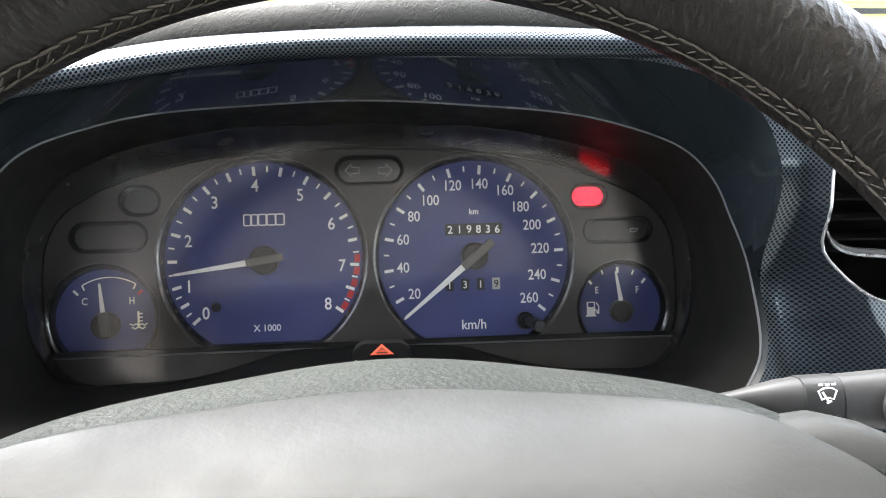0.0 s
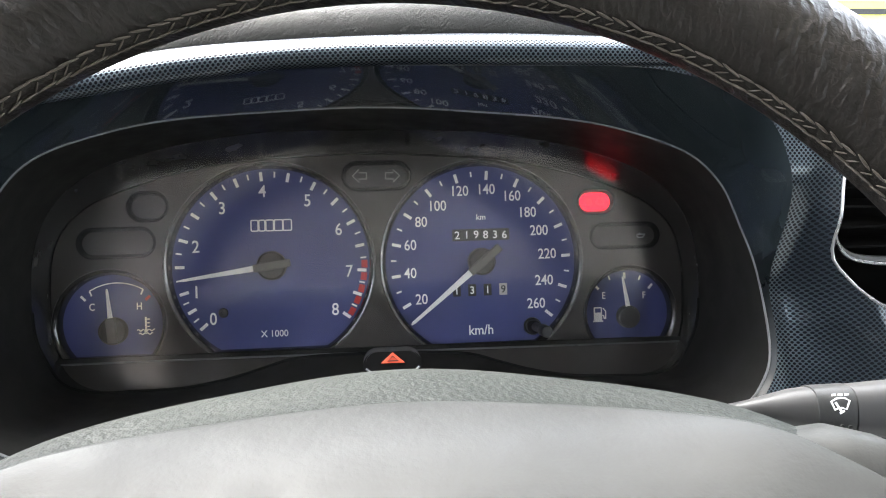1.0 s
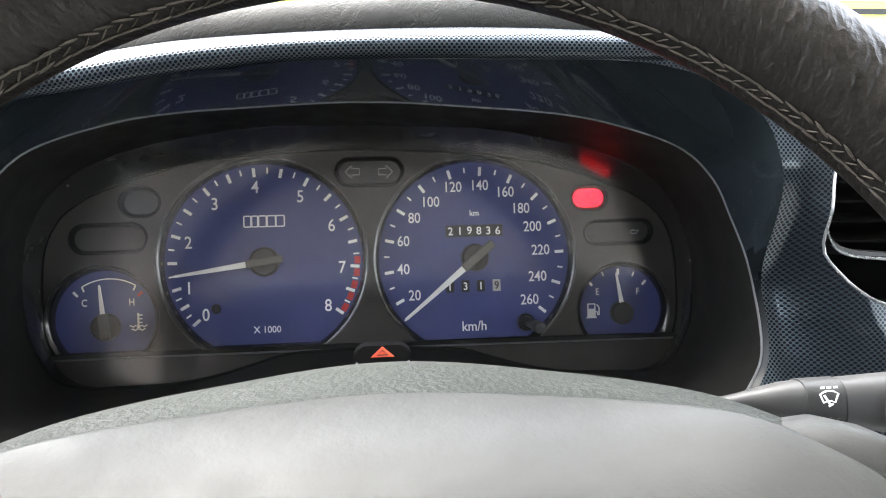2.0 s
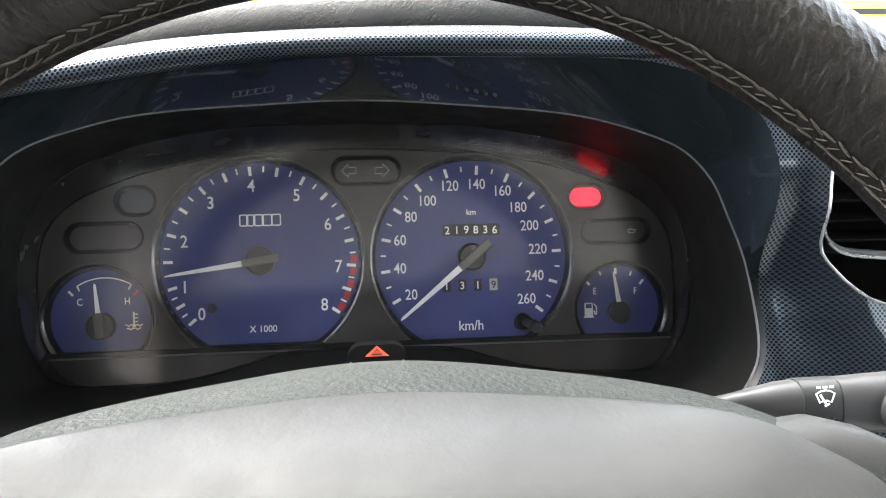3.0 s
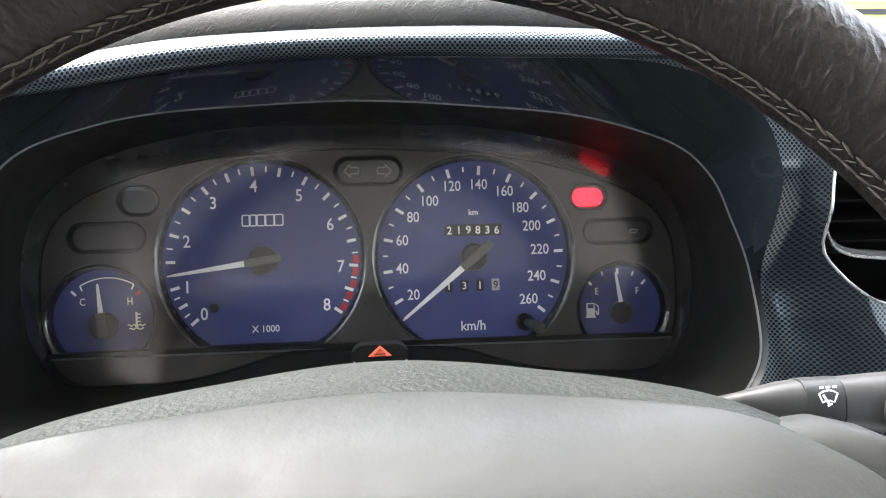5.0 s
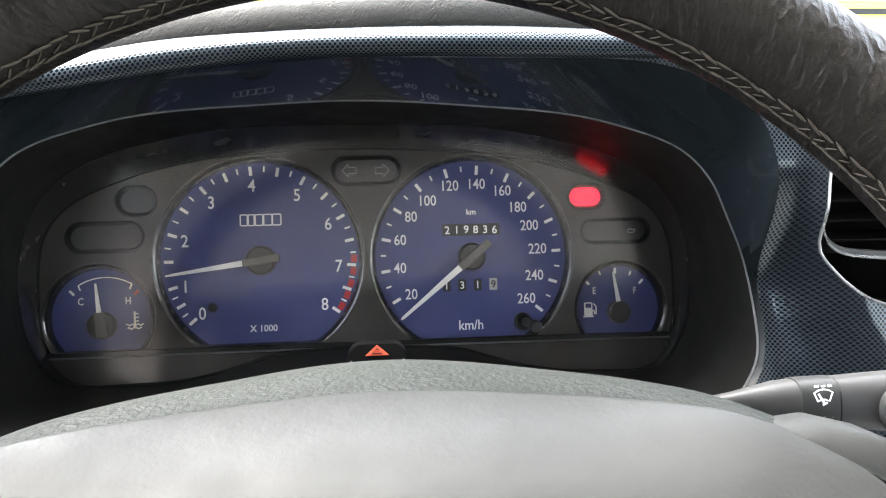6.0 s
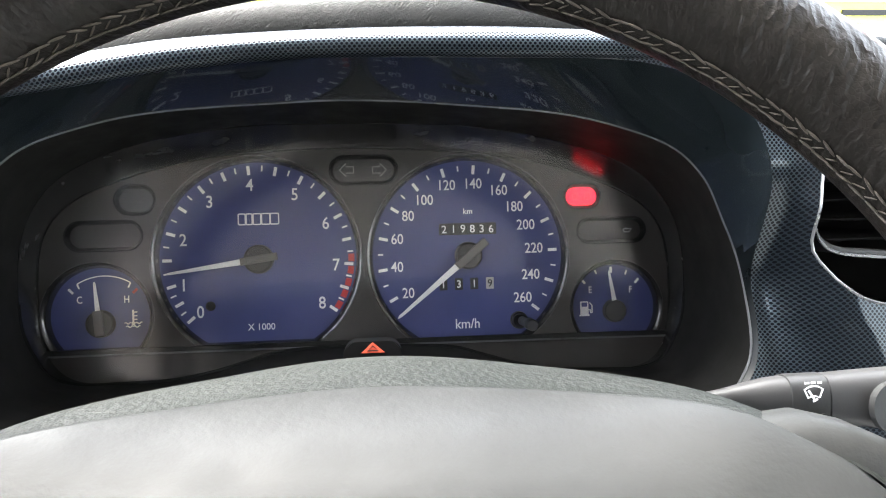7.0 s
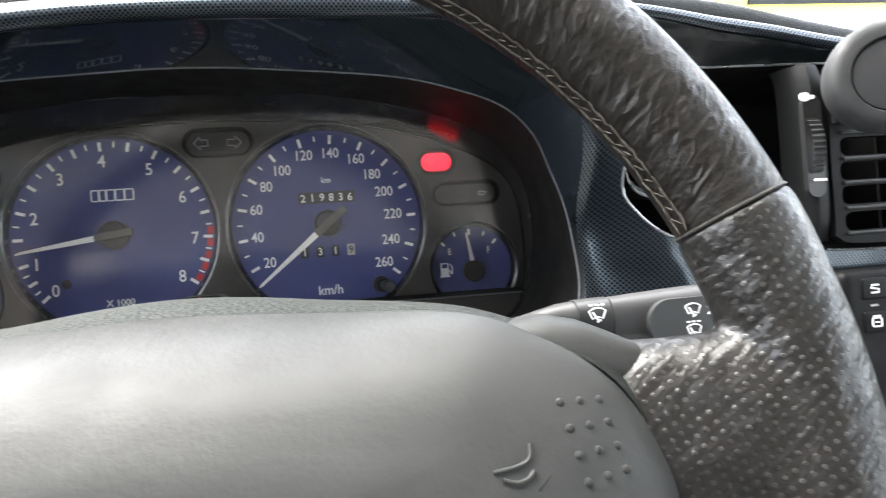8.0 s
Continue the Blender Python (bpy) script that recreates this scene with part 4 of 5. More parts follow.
# ---- steering column ----
def column_shroud():
    shroud = thing("steering_column_shroud", (0.003, -0.14, -0.10), "dark grey plastic steering column shroud", "column shroud")
    rows = []
    for y, half, top, foot in ((-0.235, 0.052, -0.072, -0.150), (-0.225, 0.060, -0.058, -0.155), (-0.20, 0.066, -0.0505, -0.158), (-0.16, 0.072, -0.0455, -0.160), (-0.13, 0.074, -0.0455, -0.160), (-0.11, 0.076, -0.0520, -0.160), (-0.09, 0.078, -0.0600, -0.160), (-0.05, 0.080, -0.0720, -0.160)):
        row = []
        for k in range(41):
            w = math.pi * k / 40
            c, s = math.cos(w), math.sin(w)
            row.append((0.003 + half * math.copysign(abs(c) ** 0.62, c), y, foot + (top - foot) * s ** 0.30))
        rows.append(row)
    part("upper_shell", loft(rows, thick=0.003), M_COLUMN, shroud, "grained dark upper shell")
    switch = thing("hazard_switch", (0.0035, -0.1456, -0.042), "black hazard switch with orange-red triangle on the column", "switch")
    part("collar", prism(stadium(0.0035, -0.0402, 0.0124, 0.0060, 8), -0.1440, 0.012, 0.001), M_VENT, switch, "black switch collar")
    part("button", prism(stadium(0.0035, -0.0390, 0.0112, 0.0048, 8), -0.1462, 0.006, 0.0008), M_VENT, switch, "black button")
    rim = [(0.0035 + 0.0118 * math.cos(w), -0.1464, -0.0390 + 0.0054 * math.sin(w)) for w in (radians(200 + 140 * k / 16) for k in range(17))]
    part("lower_rim", tube([Vector(p) for p in rim], 0.0005, 6), M_BEAD, switch, "pale lower rim of the switch")
    tri = part("triangle", prism([(-0.0014, -0.0389), (0.0084, -0.0389), (0.0035, -0.0345)], -0.1466, 0.0005), M_ORANGE, switch, "orange-red warning triangle")
    part("inner_triangle", stroke([(0.0012, -0.0380), (0.0058, -0.0380), (0.0035, -0.0360)], 0.0005, -0.1466, closed=True), M_BLACK, tri)


column_shroud()


# ---- wiper stalk ----
def wiper_sign(x, z, size, y, lines=0):
    """A windscreen outline with its blade; lines adds spray strokes on top."""
    q = lambda px, pz: (x + px * size, z + pz * size)
    fan = [q(-1, 0.45), q(-0.5, 0.72), q(0, 0.8), q(0.5, 0.72), q(1, 0.45), q(0.62, -0.42), q(0.2, -0.25), q(-0.25, -0.25), q(-0.62, -0.42)]
    pieces = [stroke(fan, 0.16 * size, y, closed=True), bar(q(-0.55, 0.35), q(0.15, -0.75), 0.22 * size, y), bar(q(-0.1, -0.8), q(0.4, -0.55), 0.2 * size, y)]
    pieces += [bar(q(-0.95 + 0.7 * k, 1.12), q(-0.5 + 0.7 * k, 1.12), 0.2 * size, y) for k in range(lines)]
    return joined(pieces)


def wiper_stalk():
    stalk = thing("wiper_stalk", (0.12, -0.20, -0.053), "dark grey wiper stalk with white wiper symbols", "stalk")
    mid = lambda x: (-0.2005 - 0.10 * (x - 0.13), -0.0530 - 0.035 * (x - 0.13) - 0.16 * max(0.0, 0.13 - x))

    def section(x, hz, hy, square=2.6):
        y, z = mid(x)
        row = []
        for k in range(36):
            w = math.tau * k / 36
            c, s = math.cos(w), math.sin(w)
            row.append((x, y - hy * math.copysign(abs(c) ** (2 / square), c), z + hz * math.copysign(abs(s) ** (2 / square), s)))
        return row
    part("arm", loft([section(x, hz, hy) for x, hz, hy in ((0.085, 0.0024, 0.0024), (0.118, 0.0026, 0.0026), (0.1290, 0.0032, 0.0032), (0.1370, 0.0052, 0.0048), (0.1440, 0.0070, 0.0060), (0.1495, 0.0077, 0.0065))], True, True), M_STALK, stalk, "tapered grey arm")
    part("ring", loft([section(x, hz, hy) for x, hz, hy in ((0.1492, 0.0070, 0.006), (0.1497, 0.0082, 0.0069), (0.1560, 0.0086, 0.0072), (0.1625, 0.0090, 0.0074), (0.1630, 0.0078, 0.0064))], True, True), M_DARKGREY, stalk, "dark interval ring")
    part("grip", loft([section(x, hz, hy, 3.0) for x, hz, hy in ((0.1628, 0.0080, 0.0066), (0.1632, 0.0086, 0.0071), (0.175, 0.0098, 0.0076), (0.195, 0.0116, 0.0084), (0.215, 0.0124, 0.0086), (0.222, 0.0122, 0.0084), (0.2265, 0.0108, 0.0070), (0.228, 0.0085, 0.005))], True, True), M_STALK, stalk, "grey grip")
    y_pad = mid(0.195)[0] - 0.0090
    pad = part("symbol_pad", prism([(x, z) for x, z in stadium(0.1985, -0.0565, 0.0235, 0.0092, 8, 0.0088)], y_pad, 0.0030, 0.0008), M_DARKGREY, stalk, "dark oval symbol pad")
    ring_y = mid(0.156)[0] - 0.00735
    part("ring_symbol", wiper_sign(0.1566, -0.0512, 0.0034, ring_y, 3), M_PRINT, stalk, "white interval symbol")
    part("ring_digit", lettering("1", 0.1562, -0.0592, 0.0026, ring_y + 0.0014, 0.9), M_PRINT, stalk, "white digit on the ring")
    for k in range(2):
        part("dimple", lathe((0.1568 + 0.0030 * k, ring_y + 0.0010, -0.0587 - 0.0004 * k), [(0.0010, 0.0012), (0.0009, 0.0014), (0.0006, 0.0008), (0.0003, 0.0007)], 12), M_BLACK, stalk)
    part("wash_wipe_symbol", wiper_sign(0.1930, -0.0522, 0.0032, y_pad), M_PRINT, pad, "white wiper symbol")
    part("rear_wash_symbol", wiper_sign(0.1930, -0.0600, 0.0030, y_pad, 3), M_PRINT, pad, "white wiper symbol")
    tip = lambda x, z: prism([(x - 0.0016, z - 0.0010), (x + 0.0016, z - 0.0010), (x, z + 0.0011)], y_pad - 0.0003, 0.0003)
    part("arrow_mark", joined([tip(0.2005, -0.0508), tip(0.2005, -0.0534)]), M_PRINT, pad)
    part("arrow_mark", tip(0.2015, -0.0602), M_PRINT, pad)


wiper_stalk()


# ---- steering wheel ----
# in the wheel's own frame (WHEEL): x right, y up along the rim's plane, z towards the driver
RIM_R, TUBE_R = 0.1818, 0.0165


def rim_point(degrees, around, r=TUBE_R, out=0.0):
    w, v = radians(degrees), radians(around)
    swell = max(0.0, 1 - abs(abs(degrees) - 50) / 26) ** 0.6 * 0.0036
    rho = RIM_R + (r + out + swell * max(0.0, math.cos(v))) * math.cos(v)
    return WHEEL @ Vector((rho * math.sin(w), rho * math.cos(w), (r + out) * 0.97 * math.sin(v)))


def rim_section(start, end, steps, r, taper=0.0):
    rows = []
    for k in range(steps + 1):
        f = k / steps
        a = start + (end - start) * f
        size = r - taper * (1 if k in (0, steps) else 0)
        rows.append([rim_point(a, 360 * j / 32, size) for j in range(32)])
    bm = loft(rows, True, caps=True)
    layer = bm.loops.layers.uv.active
    inv = WHEEL.inverted()
    for f in bm.faces:
        vs = []
        for loop in f.loops:
            p = inv @ loop.vert.co
            w = math.degrees(math.atan2(p.x, p.y)) % 360
            rho = math.hypot(p.x, p.y)
            v = math.degrees(math.atan2(p.z, rho - RIM_R)) % 360
            vs.append((loop, w, v))
        wide = max(q[1] for q in vs) - min(q[1] for q in vs) > 180
        tall = max(q[2] for q in vs) - min(q[2] for q in vs) > 180
        for loop, w, v in vs:
            w = w - 360 if wide and w > 180 else w
            v = v - 360 if tall and v > 180 else v
            loop[layer].uv = (radians(w) * RIM_R, radians(v) * r)
    return bm


# how far the pad's upper part rolls back, over its height
ROLL = curve_at([(-0.012, 0.0), (-0.001, 0.0007), (0.0067, 0.0016), (0.016, 0.0034), (0.023, 0.0058), (0.033, 0.0108), (0.040, 0.0158), (0.049, 0.0245), (0.0562, 0.0332), (0.065, 0.044)])
PAD = mirrored([(0, .0628), (.05, .0592), (.090, .0526), (.112, .0415), (.128, .0305), (.137, .0190), (.1430, .005), (.1462, -.010), (.1462, -.034), (.135, -.058), (.105, -.079), (.05, -.090), (0, -.093)])


def pad_row(inset, height, count=160, groove=0.0, behind=None):
    """The pad's outline drawn in towards its middle and raised; its upper edge rolls back towards the dials."""
    pts = spline(PAD, count, True)
    row = []
    for i, p in enumerate(pts):
        t = (pts[(i + 1) % count] - pts[i - 1]).normalized()
        n = Vector((t.y, -t.x))
        if n.dot(p - Vector((0, -0.015))) > 0:
            n = -n
        q = p + n * min(inset, 0.045)
        if inset > 0.045:
            q = q.lerp(Vector((0, -0.015)), (inset - 0.045) / 0.10)
        side = max(0.0, min(1.0, (abs(p.x) - 0.095) / 0.03)) * max(0.0, min(1.0, (0.036 - p.y) / 0.018))
        top = max(0.0, min(1.0, (0.128 - abs(q.x)) / 0.085))
        top *= top * (3 - 2 * top)
        spot = Vector((q.x, q.y, height - groove * side - (ROLL(q.y) * top if q.y > -0.012 else 0.0)))
        if behind and p.y > 0:
            wide = max(0.0, min(1.0, (0.138 - abs(p.x)) / 0.06))
            wide *= wide * (3 - 2 * wide)
            spot = spot.lerp(Vector((p.x * 0.98, 0, -0.0008)) + Vector((0, q.y + inset - 0.0066 + behind[0] - 0.0045 * (p.x / 0.09) ** 2, -0.0332 * top + behind[1] * (1 - 0.25 * (p.x / 0.09) ** 2))), wide)
        row.append(WHEEL @ spot)
    return row


def arm_rows(side, stations):
    """Sections of a spoke in the wheel's frame: distance from the hub, upper and lower edge, height."""
    rows = []
    for a, top, foot, thick in stations:
        flat = 0.9 - 0.5 * min(1, max(0.0, (a - 0.155) / 0.025))
        fade = min(1.0, max(0.0, (a - 0.145) / 0.033))
        deep = max(thick, 0.0150)
        row = []
        for k in range(40):
            w = math.tau * k / 40
            c, s = math.cos(w), math.sin(w)
            b = (top + foot) / 2 + (top - foot) / 2 * math.copysign(abs(s) ** 0.75, s)
            bend = math.sqrt(max(RIM_R ** 2 - b * b, 0)) - RIM_R
            row.append(WHEEL @ Vector((side * (a + bend * fade), b, -0.0035 + thick - deep + deep * math.copysign(abs(c) ** flat, c))))
        rows.append(row)
    return rows


def steering_wheel():
    wheel = thing("steering_wheel", WHEEL.translation, "black leather steering wheel with grey airbag pad", "steering wheel")
    part("rim", rim_section(-68.5, 68.5, 120, TUBE_R), M_RIM, wheel, "wrinkled black leather upper rim")
    for side in (-1, 1):
        part("seam", tube([rim_point(68.6 * side, 360 * k / 32, TUBE_R, 0.0001) for k in range(32)], 0.0005, 6, True), M_SEAM, wheel, "seam between smooth and perforated leather")
    part("lower_rim", rim_section(124.2, 235.8, 70, TUBE_R), M_RIM, wheel, "black leather lower rim")
    # hard shell and soft pad
    part("hub_shell", loft([pad_row(i, h, 160, 0.0, back) for i, h, back in ((0.03, -0.036, (-0.006, -0.052)), (0.004, -0.034, (0.005, -0.048)), (-0.0005, -0.028, (0.0106, -0.0435)), (-0.0012, -0.016, (0.0125, -0.0385)), (-0.0004, -0.0110, (0.0120, -0.0320)), (0.0012, -0.0070, (0.0098, -0.0230)), (0.0034, -0.0036, (0.0063, -0.0135)), (0.0056, -0.0014, (0.0024, -0.0048)), (0.0066, -0.0008, None))], True), M_SHELL, wheel, "rough grey shell behind the pad")
    pad_bm = loft([pad_row(i, h, 160, g) for i, h, g in ((0.0064, -0.0014, 0.0), (0.0067, -0.0007, 0.005), (0.0072, -0.0002, 0.005), (0.0077, 0.0003, 0.0), *((i, h, 0.0) for i, h in ((0.0092, 0.0018), (0.0118, 0.0036), (0.0155, 0.0056), (0.021, 0.0078), (0.028, 0.0096), (0.033, 0.0105), (0.038, 0.0113), (0.044, 0.0120), (0.052, 0.0128), (0.063, 0.0136), (0.075, 0.0142), (0.10, 0.0149), (0.13, 0.0152))))], True, caps=False)
    ring = [v for v in pad_bm.verts][-160:]
    pad_bm.faces.new(ring)
    pad = part("airbag_pad", pad_bm, M_PAD, wheel, "smooth grey airbag pad")
    for side in (-1, 1):
        rows = arm_rows(side, ((0.112, 0.028, -0.030, 0.0), (0.122, 0.0330, -0.026, 0.0), (0.128, 0.0340, -0.024, 0.0008), (0.134, 0.0344, -0.021, 0.0026), (0.139, 0.0340, -0.0185, 0.0046), (0.1445, 0.0335, -0.017, 0.0066), (0.150, 0.0333, -0.017, 0.0092), (0.156, 0.0332, -0.018, 0.0116), (0.160, 0.0333, -0.021, 0.0130), (0.1665, 0.0343, -0.028, 0.0150), (0.172, 0.0370, -0.040, 0.0182), (0.178, 0.044, -0.050, 0.0203), (0.184, 0.051, -0.058, 0.0190)))
        ear = arm_rows(side, ((0.096, 0.0430, 0.024, -0.008), (0.112, 0.0448, 0.020, -0.0010), (0.122, 0.0420, 0.0185, 0.0002), (0.130, 0.0380, 0.0180, 0.0004), (0.137, 0.0345, 0.0185, -0.0008), (0.1440, 0.0325, 0.0205, -0.0040), (0.1510, 0.0305, 0.0230, -0.0085)))
        part("shell_ear", loft(ear, True, True), M_PAD, wheel, "grey shell running on to the spoke")
        grip = part("grip", joined([rim_section(*sorted((68.7 * side, 124 * side)), 50, TUBE_R + 0.0010, 0.0006), loft(rows, True, True)]), M_PERF, wheel, "perforated dark leather grip and spoke")
        blend = grip.modifiers.new("blend", "REMESH")
        blend.mode, blend.voxel_size, blend.use_smooth_shade = "VOXEL", 0.0010, True
        soft = grip.modifiers.new("soften", "SMOOTH")
        soft.factor, soft.iterations = 0.6, 14
    return wheel, pad


wheel, pad = steering_wheel()


FACE = BVHTree.FromPolygons([WHEEL.inverted() @ (v.co + ORIGIN[wheel.name]) for v in pad.data.vertices], [p.vertices[:] for p in pad.data.polygons])


def pad_height(a, b):
    """How far the pad's face stands towards the driver."""
    found = FACE.ray_cast(Vector((a, b, 0.2)), Vector((0, 0, -1)))[0]
    return found.z if found else 0.008


def pad_details():
    """Raised grip dots and the horn symbol moulded into the pad."""
    dot = None
    for row in range(4):
        for col in range(3):
            a = 0.1079 + 0.00553 * col + 0.0011 * row
            b = 0.0181 - 0.00656 * row - 0.00016 * col + 0.00033 * row * col
            h = pad_height(a, b)
            if dot is None:
                bm = bmesh.new()
                bmesh.ops.create_uvsphere(bm, u_segments=14, v_segments=8, radius=0.00115)
                dot = bpy.data.meshes.new("grip_dot")
                bm.to_mesh(dot)
                bm.free()
                dot.polygons.foreach_set("use_smooth", [True] * len(dot.polygons))
                dot.materials.append(M_PAD)
            ob = new("grip_dot", dot)
            ob.parent = pad
            at = WHEEL @ Vector((a, b, h + 0.0001))
            ob.matrix_basis = Matrix.Translation(at - ORIGIN[wheel.name]) @ WHEEL.to_3x3().to_4x4() @ Matrix.Diagonal((1, 1, 0.42, 1))
    line = spline([(0.0878, 0.0036, 0), (0.0940, 0.0043, 0), (0.0972, 0.0058, 0), (0.0980, 0.0092, 0)], 14)
    path = [WHEEL @ Vector((p.x, p.y, pad_height(p.x, p.y) + 0.0001)) for p in line]
    bowl = spline([(0.0900, 0.0016, 0), (0.0932, 0.0006, 0), (0.0962, 0.0012, 0), (0.0978, 0.0028, 0)], 10)
    low = [WHEEL @ Vector((p.x, p.y, pad_height(p.x, p.y) + 0.0001)) for p in bowl]
    part("horn_symbol", joined([tube(path, 0.00055, 8), tube(low, 0.00055, 8)]), M_PAD, pad, "moulded horn symbol")


pad_details()


def stitching():
    """Herringbone thread along the inner side of the rim."""
    bm = bmesh.new()
    bmesh.ops.create_uvsphere(bm, u_segments=8, v_segments=6, radius=0.5)
    bm.transform(Matrix.Diagonal((0.00085, 0.0008, 0.0056, 1)))
    data = bpy.data.meshes.new("stitch")
    bm.to_mesh(data)
    bm.free()
    data.polygons.foreach_set("use_smooth", [True] * len(data.polygons))
    data.materials.append(M_THREAD)
    rim = next(o for o in wheel.children if o.name.startswith("rim"))
    step = 1.62
    for k in range(84):
        a = -68.0 + step * k
        for v0, v1, reach, fat in ((182.6, 180.0, 1.25, 1.1), (165.0, 167.5, 1.25, 1.1), (178.5, 170.0, 0.50, 0.7)):
            jitter = random.uniform(-0.26, 0.26)
            v0, v1 = v0 + random.uniform(-1.4, 1.4), v1 + random.uniform(-1.4, 1.4)
            p, q = rim_point(a + jitter, v0, TUBE_R, 0.0002), rim_point(a + step * reach + jitter, v1, TUBE_R, 0.0003)
            ob = new("stitch", data)
            ob.parent = rim
            ob.matrix_basis = Matrix.Translation((p + q) / 2 - ORIGIN[wheel.name]) @ (q - p).to_track_quat("Z", "Y").to_matrix().to_4x4() @ pose(0, 0, 0, random.uniform(-7, 7), random.uniform(-7, 7), 0) @ Matrix.Diagonal((fat * random.uniform(0.8, 1.2), fat * 0.9, random.uniform(0.85, 1.15) * (1.0 if fat > 1 else 0.7), 1))


stitching()


# ---- vents and console on the right ----
def air_vent():
    vent = thing("air_vent", (0.25, -0.12, 0.01), "black centre air vent with thumbwheel", "air vent")
    tub = [Vector((x, panel_y(x, z), z)) for x, z in VENT]
    deep = [Vector((0.307 + (x - 0.307) * 0.97, -0.055, 0.012 + (z - 0.012) * 0.92)) for x, z in VENT]
    part("duct", loft([tub, blended(tub, deep, 0.5), deep], True), M_DUCT, vent, "black duct")
    floor = bmesh.new()
    floor.faces.new([floor.verts.new(p) for p in deep])
    part("duct_floor", floor, M_DUCT, vent)
    # inner barrel with a bright lower edge
    edge = spline([(0.2085, 0.030), (0.2075, 0.012), (0.2105, 0.0015), (0.2190, -0.0035), (0.235, -0.0055), (0.258, -0.0075), (0.281, -0.0090)], 40)
    rows = [[Vector((p.x, y, p.y - d)) for p in edge] for y, d in ((-0.085, -0.003), (-0.1345, 0.0), (-0.1365, -0.0006), (-0.1365, -0.0024), (-0.134, -0.0032), (-0.085, -0.005))]
    part("barrel", loft(rows), M_DARKGREY, vent, "dark vent barrel")
    part("barrel_edge", tube([Vector((p.x, -0.1368, p.y - 0.0004)) for p in edge], 0.0008, 6), M_EDGE, vent, "bright edge of the barrel")
    for k in range(5):
        z = 0.004 + 0.010 * k
        part("louvre", block(0.2110, 0.2825, -0.110, -0.090, z, z + 0.0014, 0.0005, 2, pose(0, 0, 0, 14)), M_DUCT, vent)
    body = []
    for x, bulge in ((0.2915, -0.140), (0.2922, -0.1505), (0.2940, -0.1560), (0.297, -0.159), (0.302, -0.1585), (0.3060, -0.156), (0.3075, -0.150)):
        body.append([Vector((x, bulge + 0.004 * (2 * f - 1) ** 6, -0.033 + 0.088 * f)) for f in (k / 24 for k in range(25))])
    part("divider", loft(body), M_VENT, vent, "curved dark grey divider")
    part("demist_symbol", joined([prism(stadium(0.2925, 0.0380, 0.0028, 0.0021, 6), -0.1598, 0.0006), prism(stadium(0.2958, 0.0379, 0.0022, 0.0010, 4), -0.1596, 0.0006)]), M_PRINT, vent, "white demist symbol")
    slot = part("wheel_slot", prism(stadium(0.2962, 0.0140, 0.0050, 0.0250, 8), -0.1594, 0.003), M_BLACK, vent, "black thumbwheel slot")
    rows = []
    for k in range(33):
        w = radians(-62 + 124 * k / 32)
        r = 0.0205 + (0.0005 if k % 2 else -0.0003)
        rows.append([Vector((x, -0.1460 - r * math.cos(w) * 0.86, 0.0140 + r * math.sin(w))) for x in (0.2926, 0.2932, 0.2985, 0.2991)])
    part("thumbwheel", loft(rows), M_RUBBER, vent, "ribbed grey thumbwheel")
    part("index_mark", block(0.2930, 0.2988, -0.1632, -0.1614, -0.0034, -0.0022, 0.0003), M_PRINT, vent, "white index mark")
    plate_out = [(p.x, p.y) for p in spline([(0.306, 0.020), (0.306, -0.020), (0.3075, -0.0325), (0.33, -0.0355), (0.38, -0.0355), (0.40, -0.030), (0.404, 0.0), (0.402, 0.030), (0.39, 0.044), (0.35, 0.0485), (0.315, 0.0485), (0.307, 0.043)], 60, True)]
    slots = [stadium(0.353, z, 0.0435 - 0.001 * abs(k - 1.5), 0.0046, 6) for k, z in enumerate((0.0130, 0.0010, -0.0110, -0.0240))] + [stadium(0.353, 0.030, 0.0400, 0.0050, 6)]
    part("slat_frame", plate(plate_out, slots, lambda x, z: -0.158, 0.006), M_VENT, vent, "dark grey slatted frame", smooth=False)
    # rods paler than the frame paint the light along each slot's edge
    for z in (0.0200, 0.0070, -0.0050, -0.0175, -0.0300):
        part("slat_edge", tube([Vector((0.312 + 0.080 * k / 10, -0.1588, z)) for k in range(11)], 0.0010, 8), M_DARKGREY, vent, "paler rod painted as light on the slat edge")
    for k in range(4):
        x = 0.3175 + 0.022 * k
        part("vane", block(x, x + 0.0016, -0.148, -0.125, -0.030, 0.036, 0.0004), M_DUCT, vent)


air_vent()


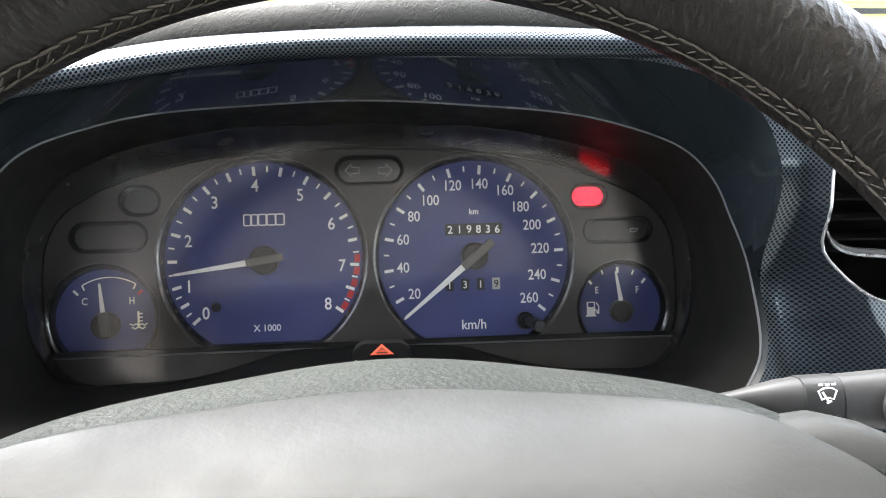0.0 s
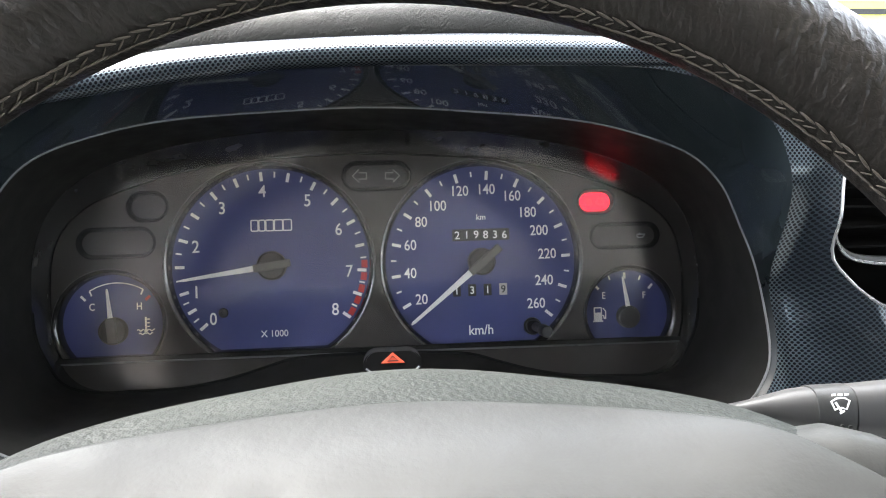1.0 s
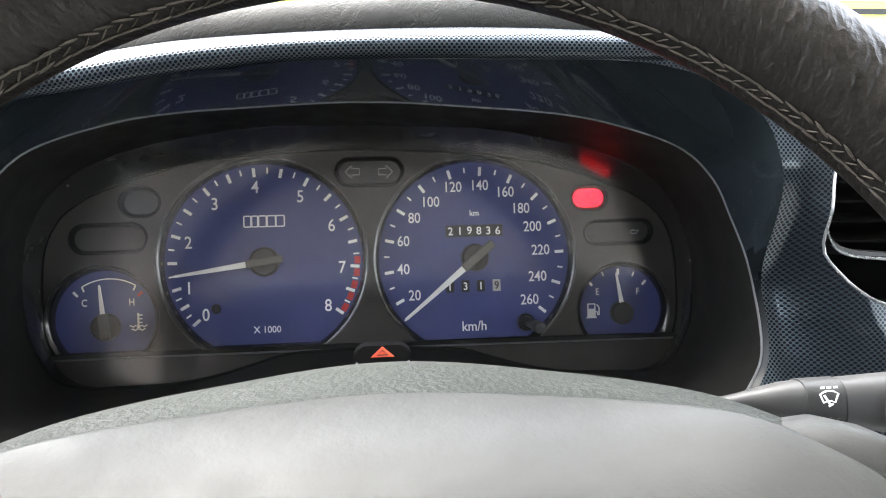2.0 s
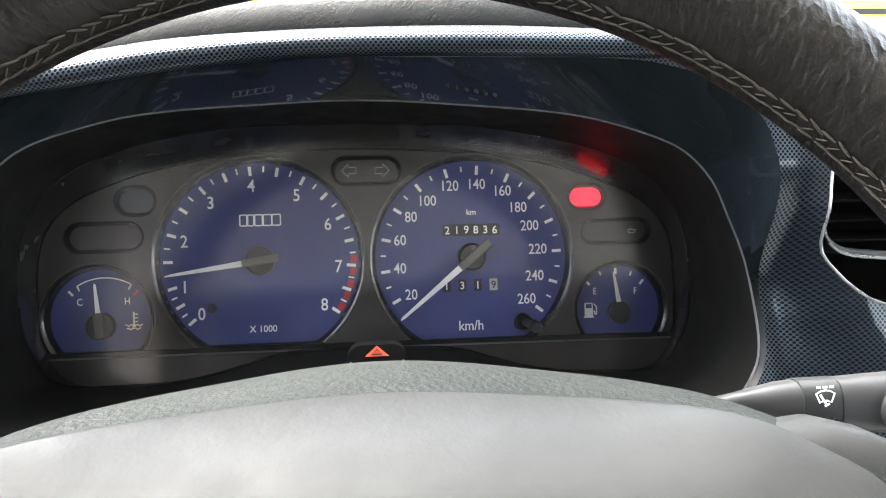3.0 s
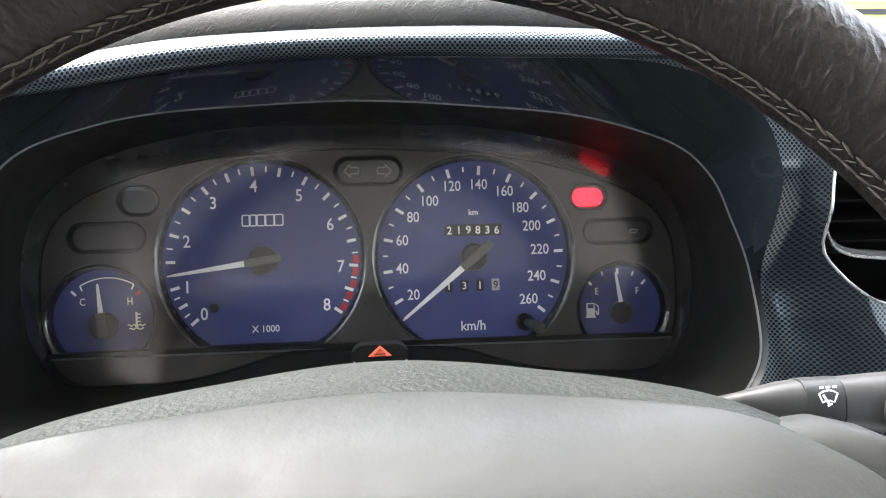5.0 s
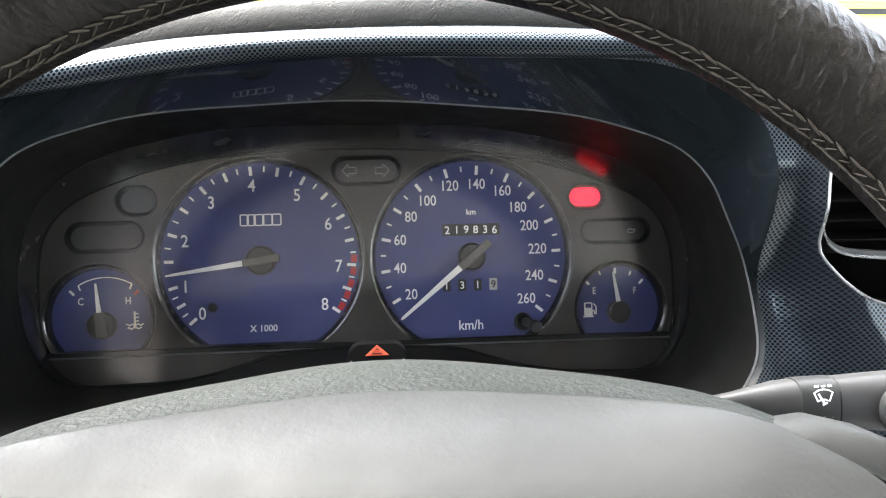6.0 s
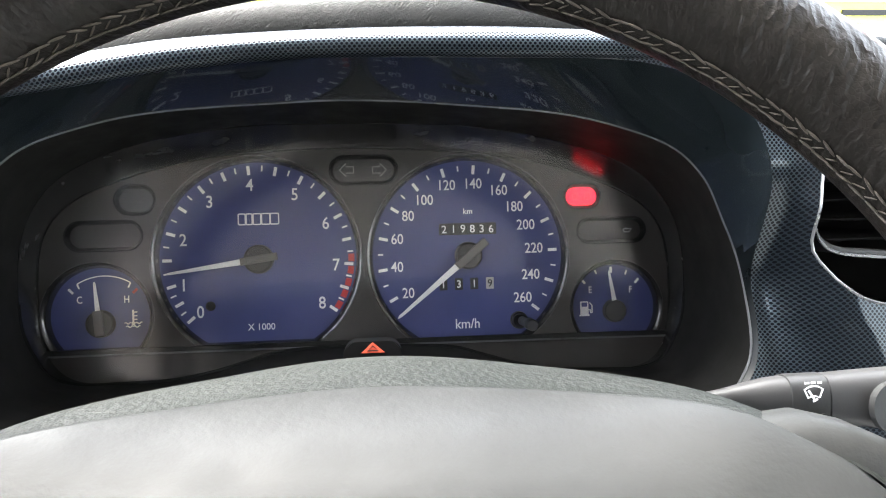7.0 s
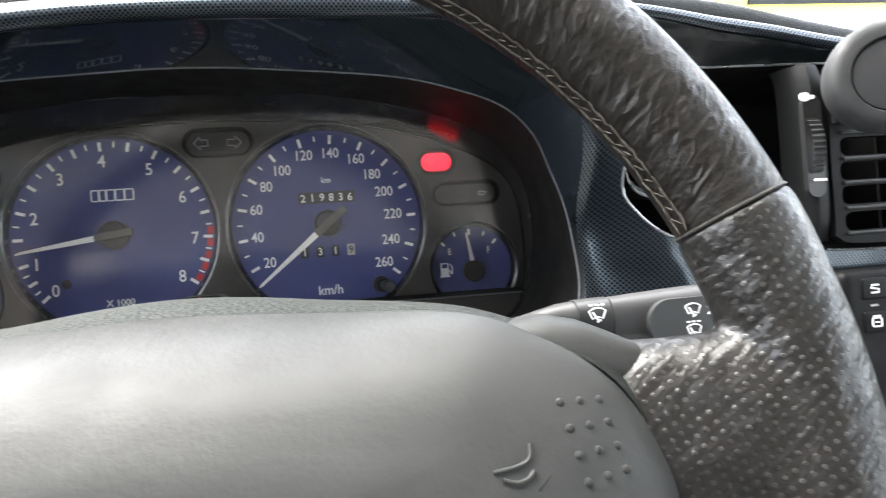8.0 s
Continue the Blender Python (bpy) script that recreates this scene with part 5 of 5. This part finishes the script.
def phone_mount():
    c = (0.3135, -0.186, 0.0405)
    mount = thing("phone_mount", c, "round grey rubber magnetic phone mount on the vent", "phone mount")
    facing = Matrix.Translation(c) @ pose(0, 0, 0, 0, 0, -22) @ Matrix.Translation((-c[0], -c[1], -c[2]))

    def turned(bm):
        bm.transform(facing)
        return bm
    part("housing", turned(lathe(c, [(r * 1.17, h) for r, h in [(0.010, -0.030), (0.0135, -0.022), (0.0185, -0.016), (0.0206, -0.010), (0.0215, -0.003), (0.0213, 0.0030), (0.0206, 0.0058), (0.0194, 0.0072), (0.0175, 0.0078), (0.0146, 0.0079), (0.0142, 0.0074), (0.0141, 0.0050)]], 56)), M_RUBBER, mount, "thick rounded rubber housing")
    part("magnet_face", turned(lathe(c, [(r * 1.17, h) for r, h in [(0.0138, 0.0040), (0.0137, 0.0064), (0.0134, 0.0069), (0.0125, 0.0071), (0.002, 0.0071)]], 48)), M_RUBBER, mount, "flat inner disc")
    part("clip", block(c[0] - 0.006, c[0] + 0.006, -0.160, -0.125, 0.024, 0.036, 0.002), M_BLACK, mount, "black vent clip")


phone_mount()


def console():
    box = thing("centre_console", (0.38, -0.12, -0.10), "dark grey centre console panel with two buttons", "console")
    part("face", block(0.2985, 0.44, -0.168, -0.120, -0.155, -0.0475, 0.006, 4), M_VENT, box, "dark grey console face")
    for z, kind in ((-0.0570, 0), (-0.0730, 1)):
        button = part("button", block(0.3085, 0.3225, -0.1690, -0.166, z - 0.0052, z + 0.0052, 0.0012, 3), M_VENT, box, "black push button")
        y, x = -0.1690, 0.3152
        if kind:
            sign = [stroke(stadium(x, z, 0.0025, 0.0021, 4, 0.0009), 0.0006, y, closed=True), bar((x - 0.0021, z + 0.0029), (x + 0.0021, z + 0.0029), 0.0006, y), bar((x - 0.0010, z), (x + 0.0010, z), 0.0006, y)]
        else:
            sign = [stroke([(x + 0.0021, z + 0.0019), (x - 0.0016, z + 0.0019), (x - 0.0020, z + 0.0005), (x + 0.0020, z - 0.0002), (x + 0.0019, z - 0.0018), (x - 0.0021, z - 0.0018)], 0.0007, y)]
        part("symbol", joined(sign), M_PRINT, button, "white button symbol")
    part("badge_bar", bar((0.3130, -0.0650), (0.3172, -0.0650), 0.0010, -0.1680), M_GREY, box)


console()
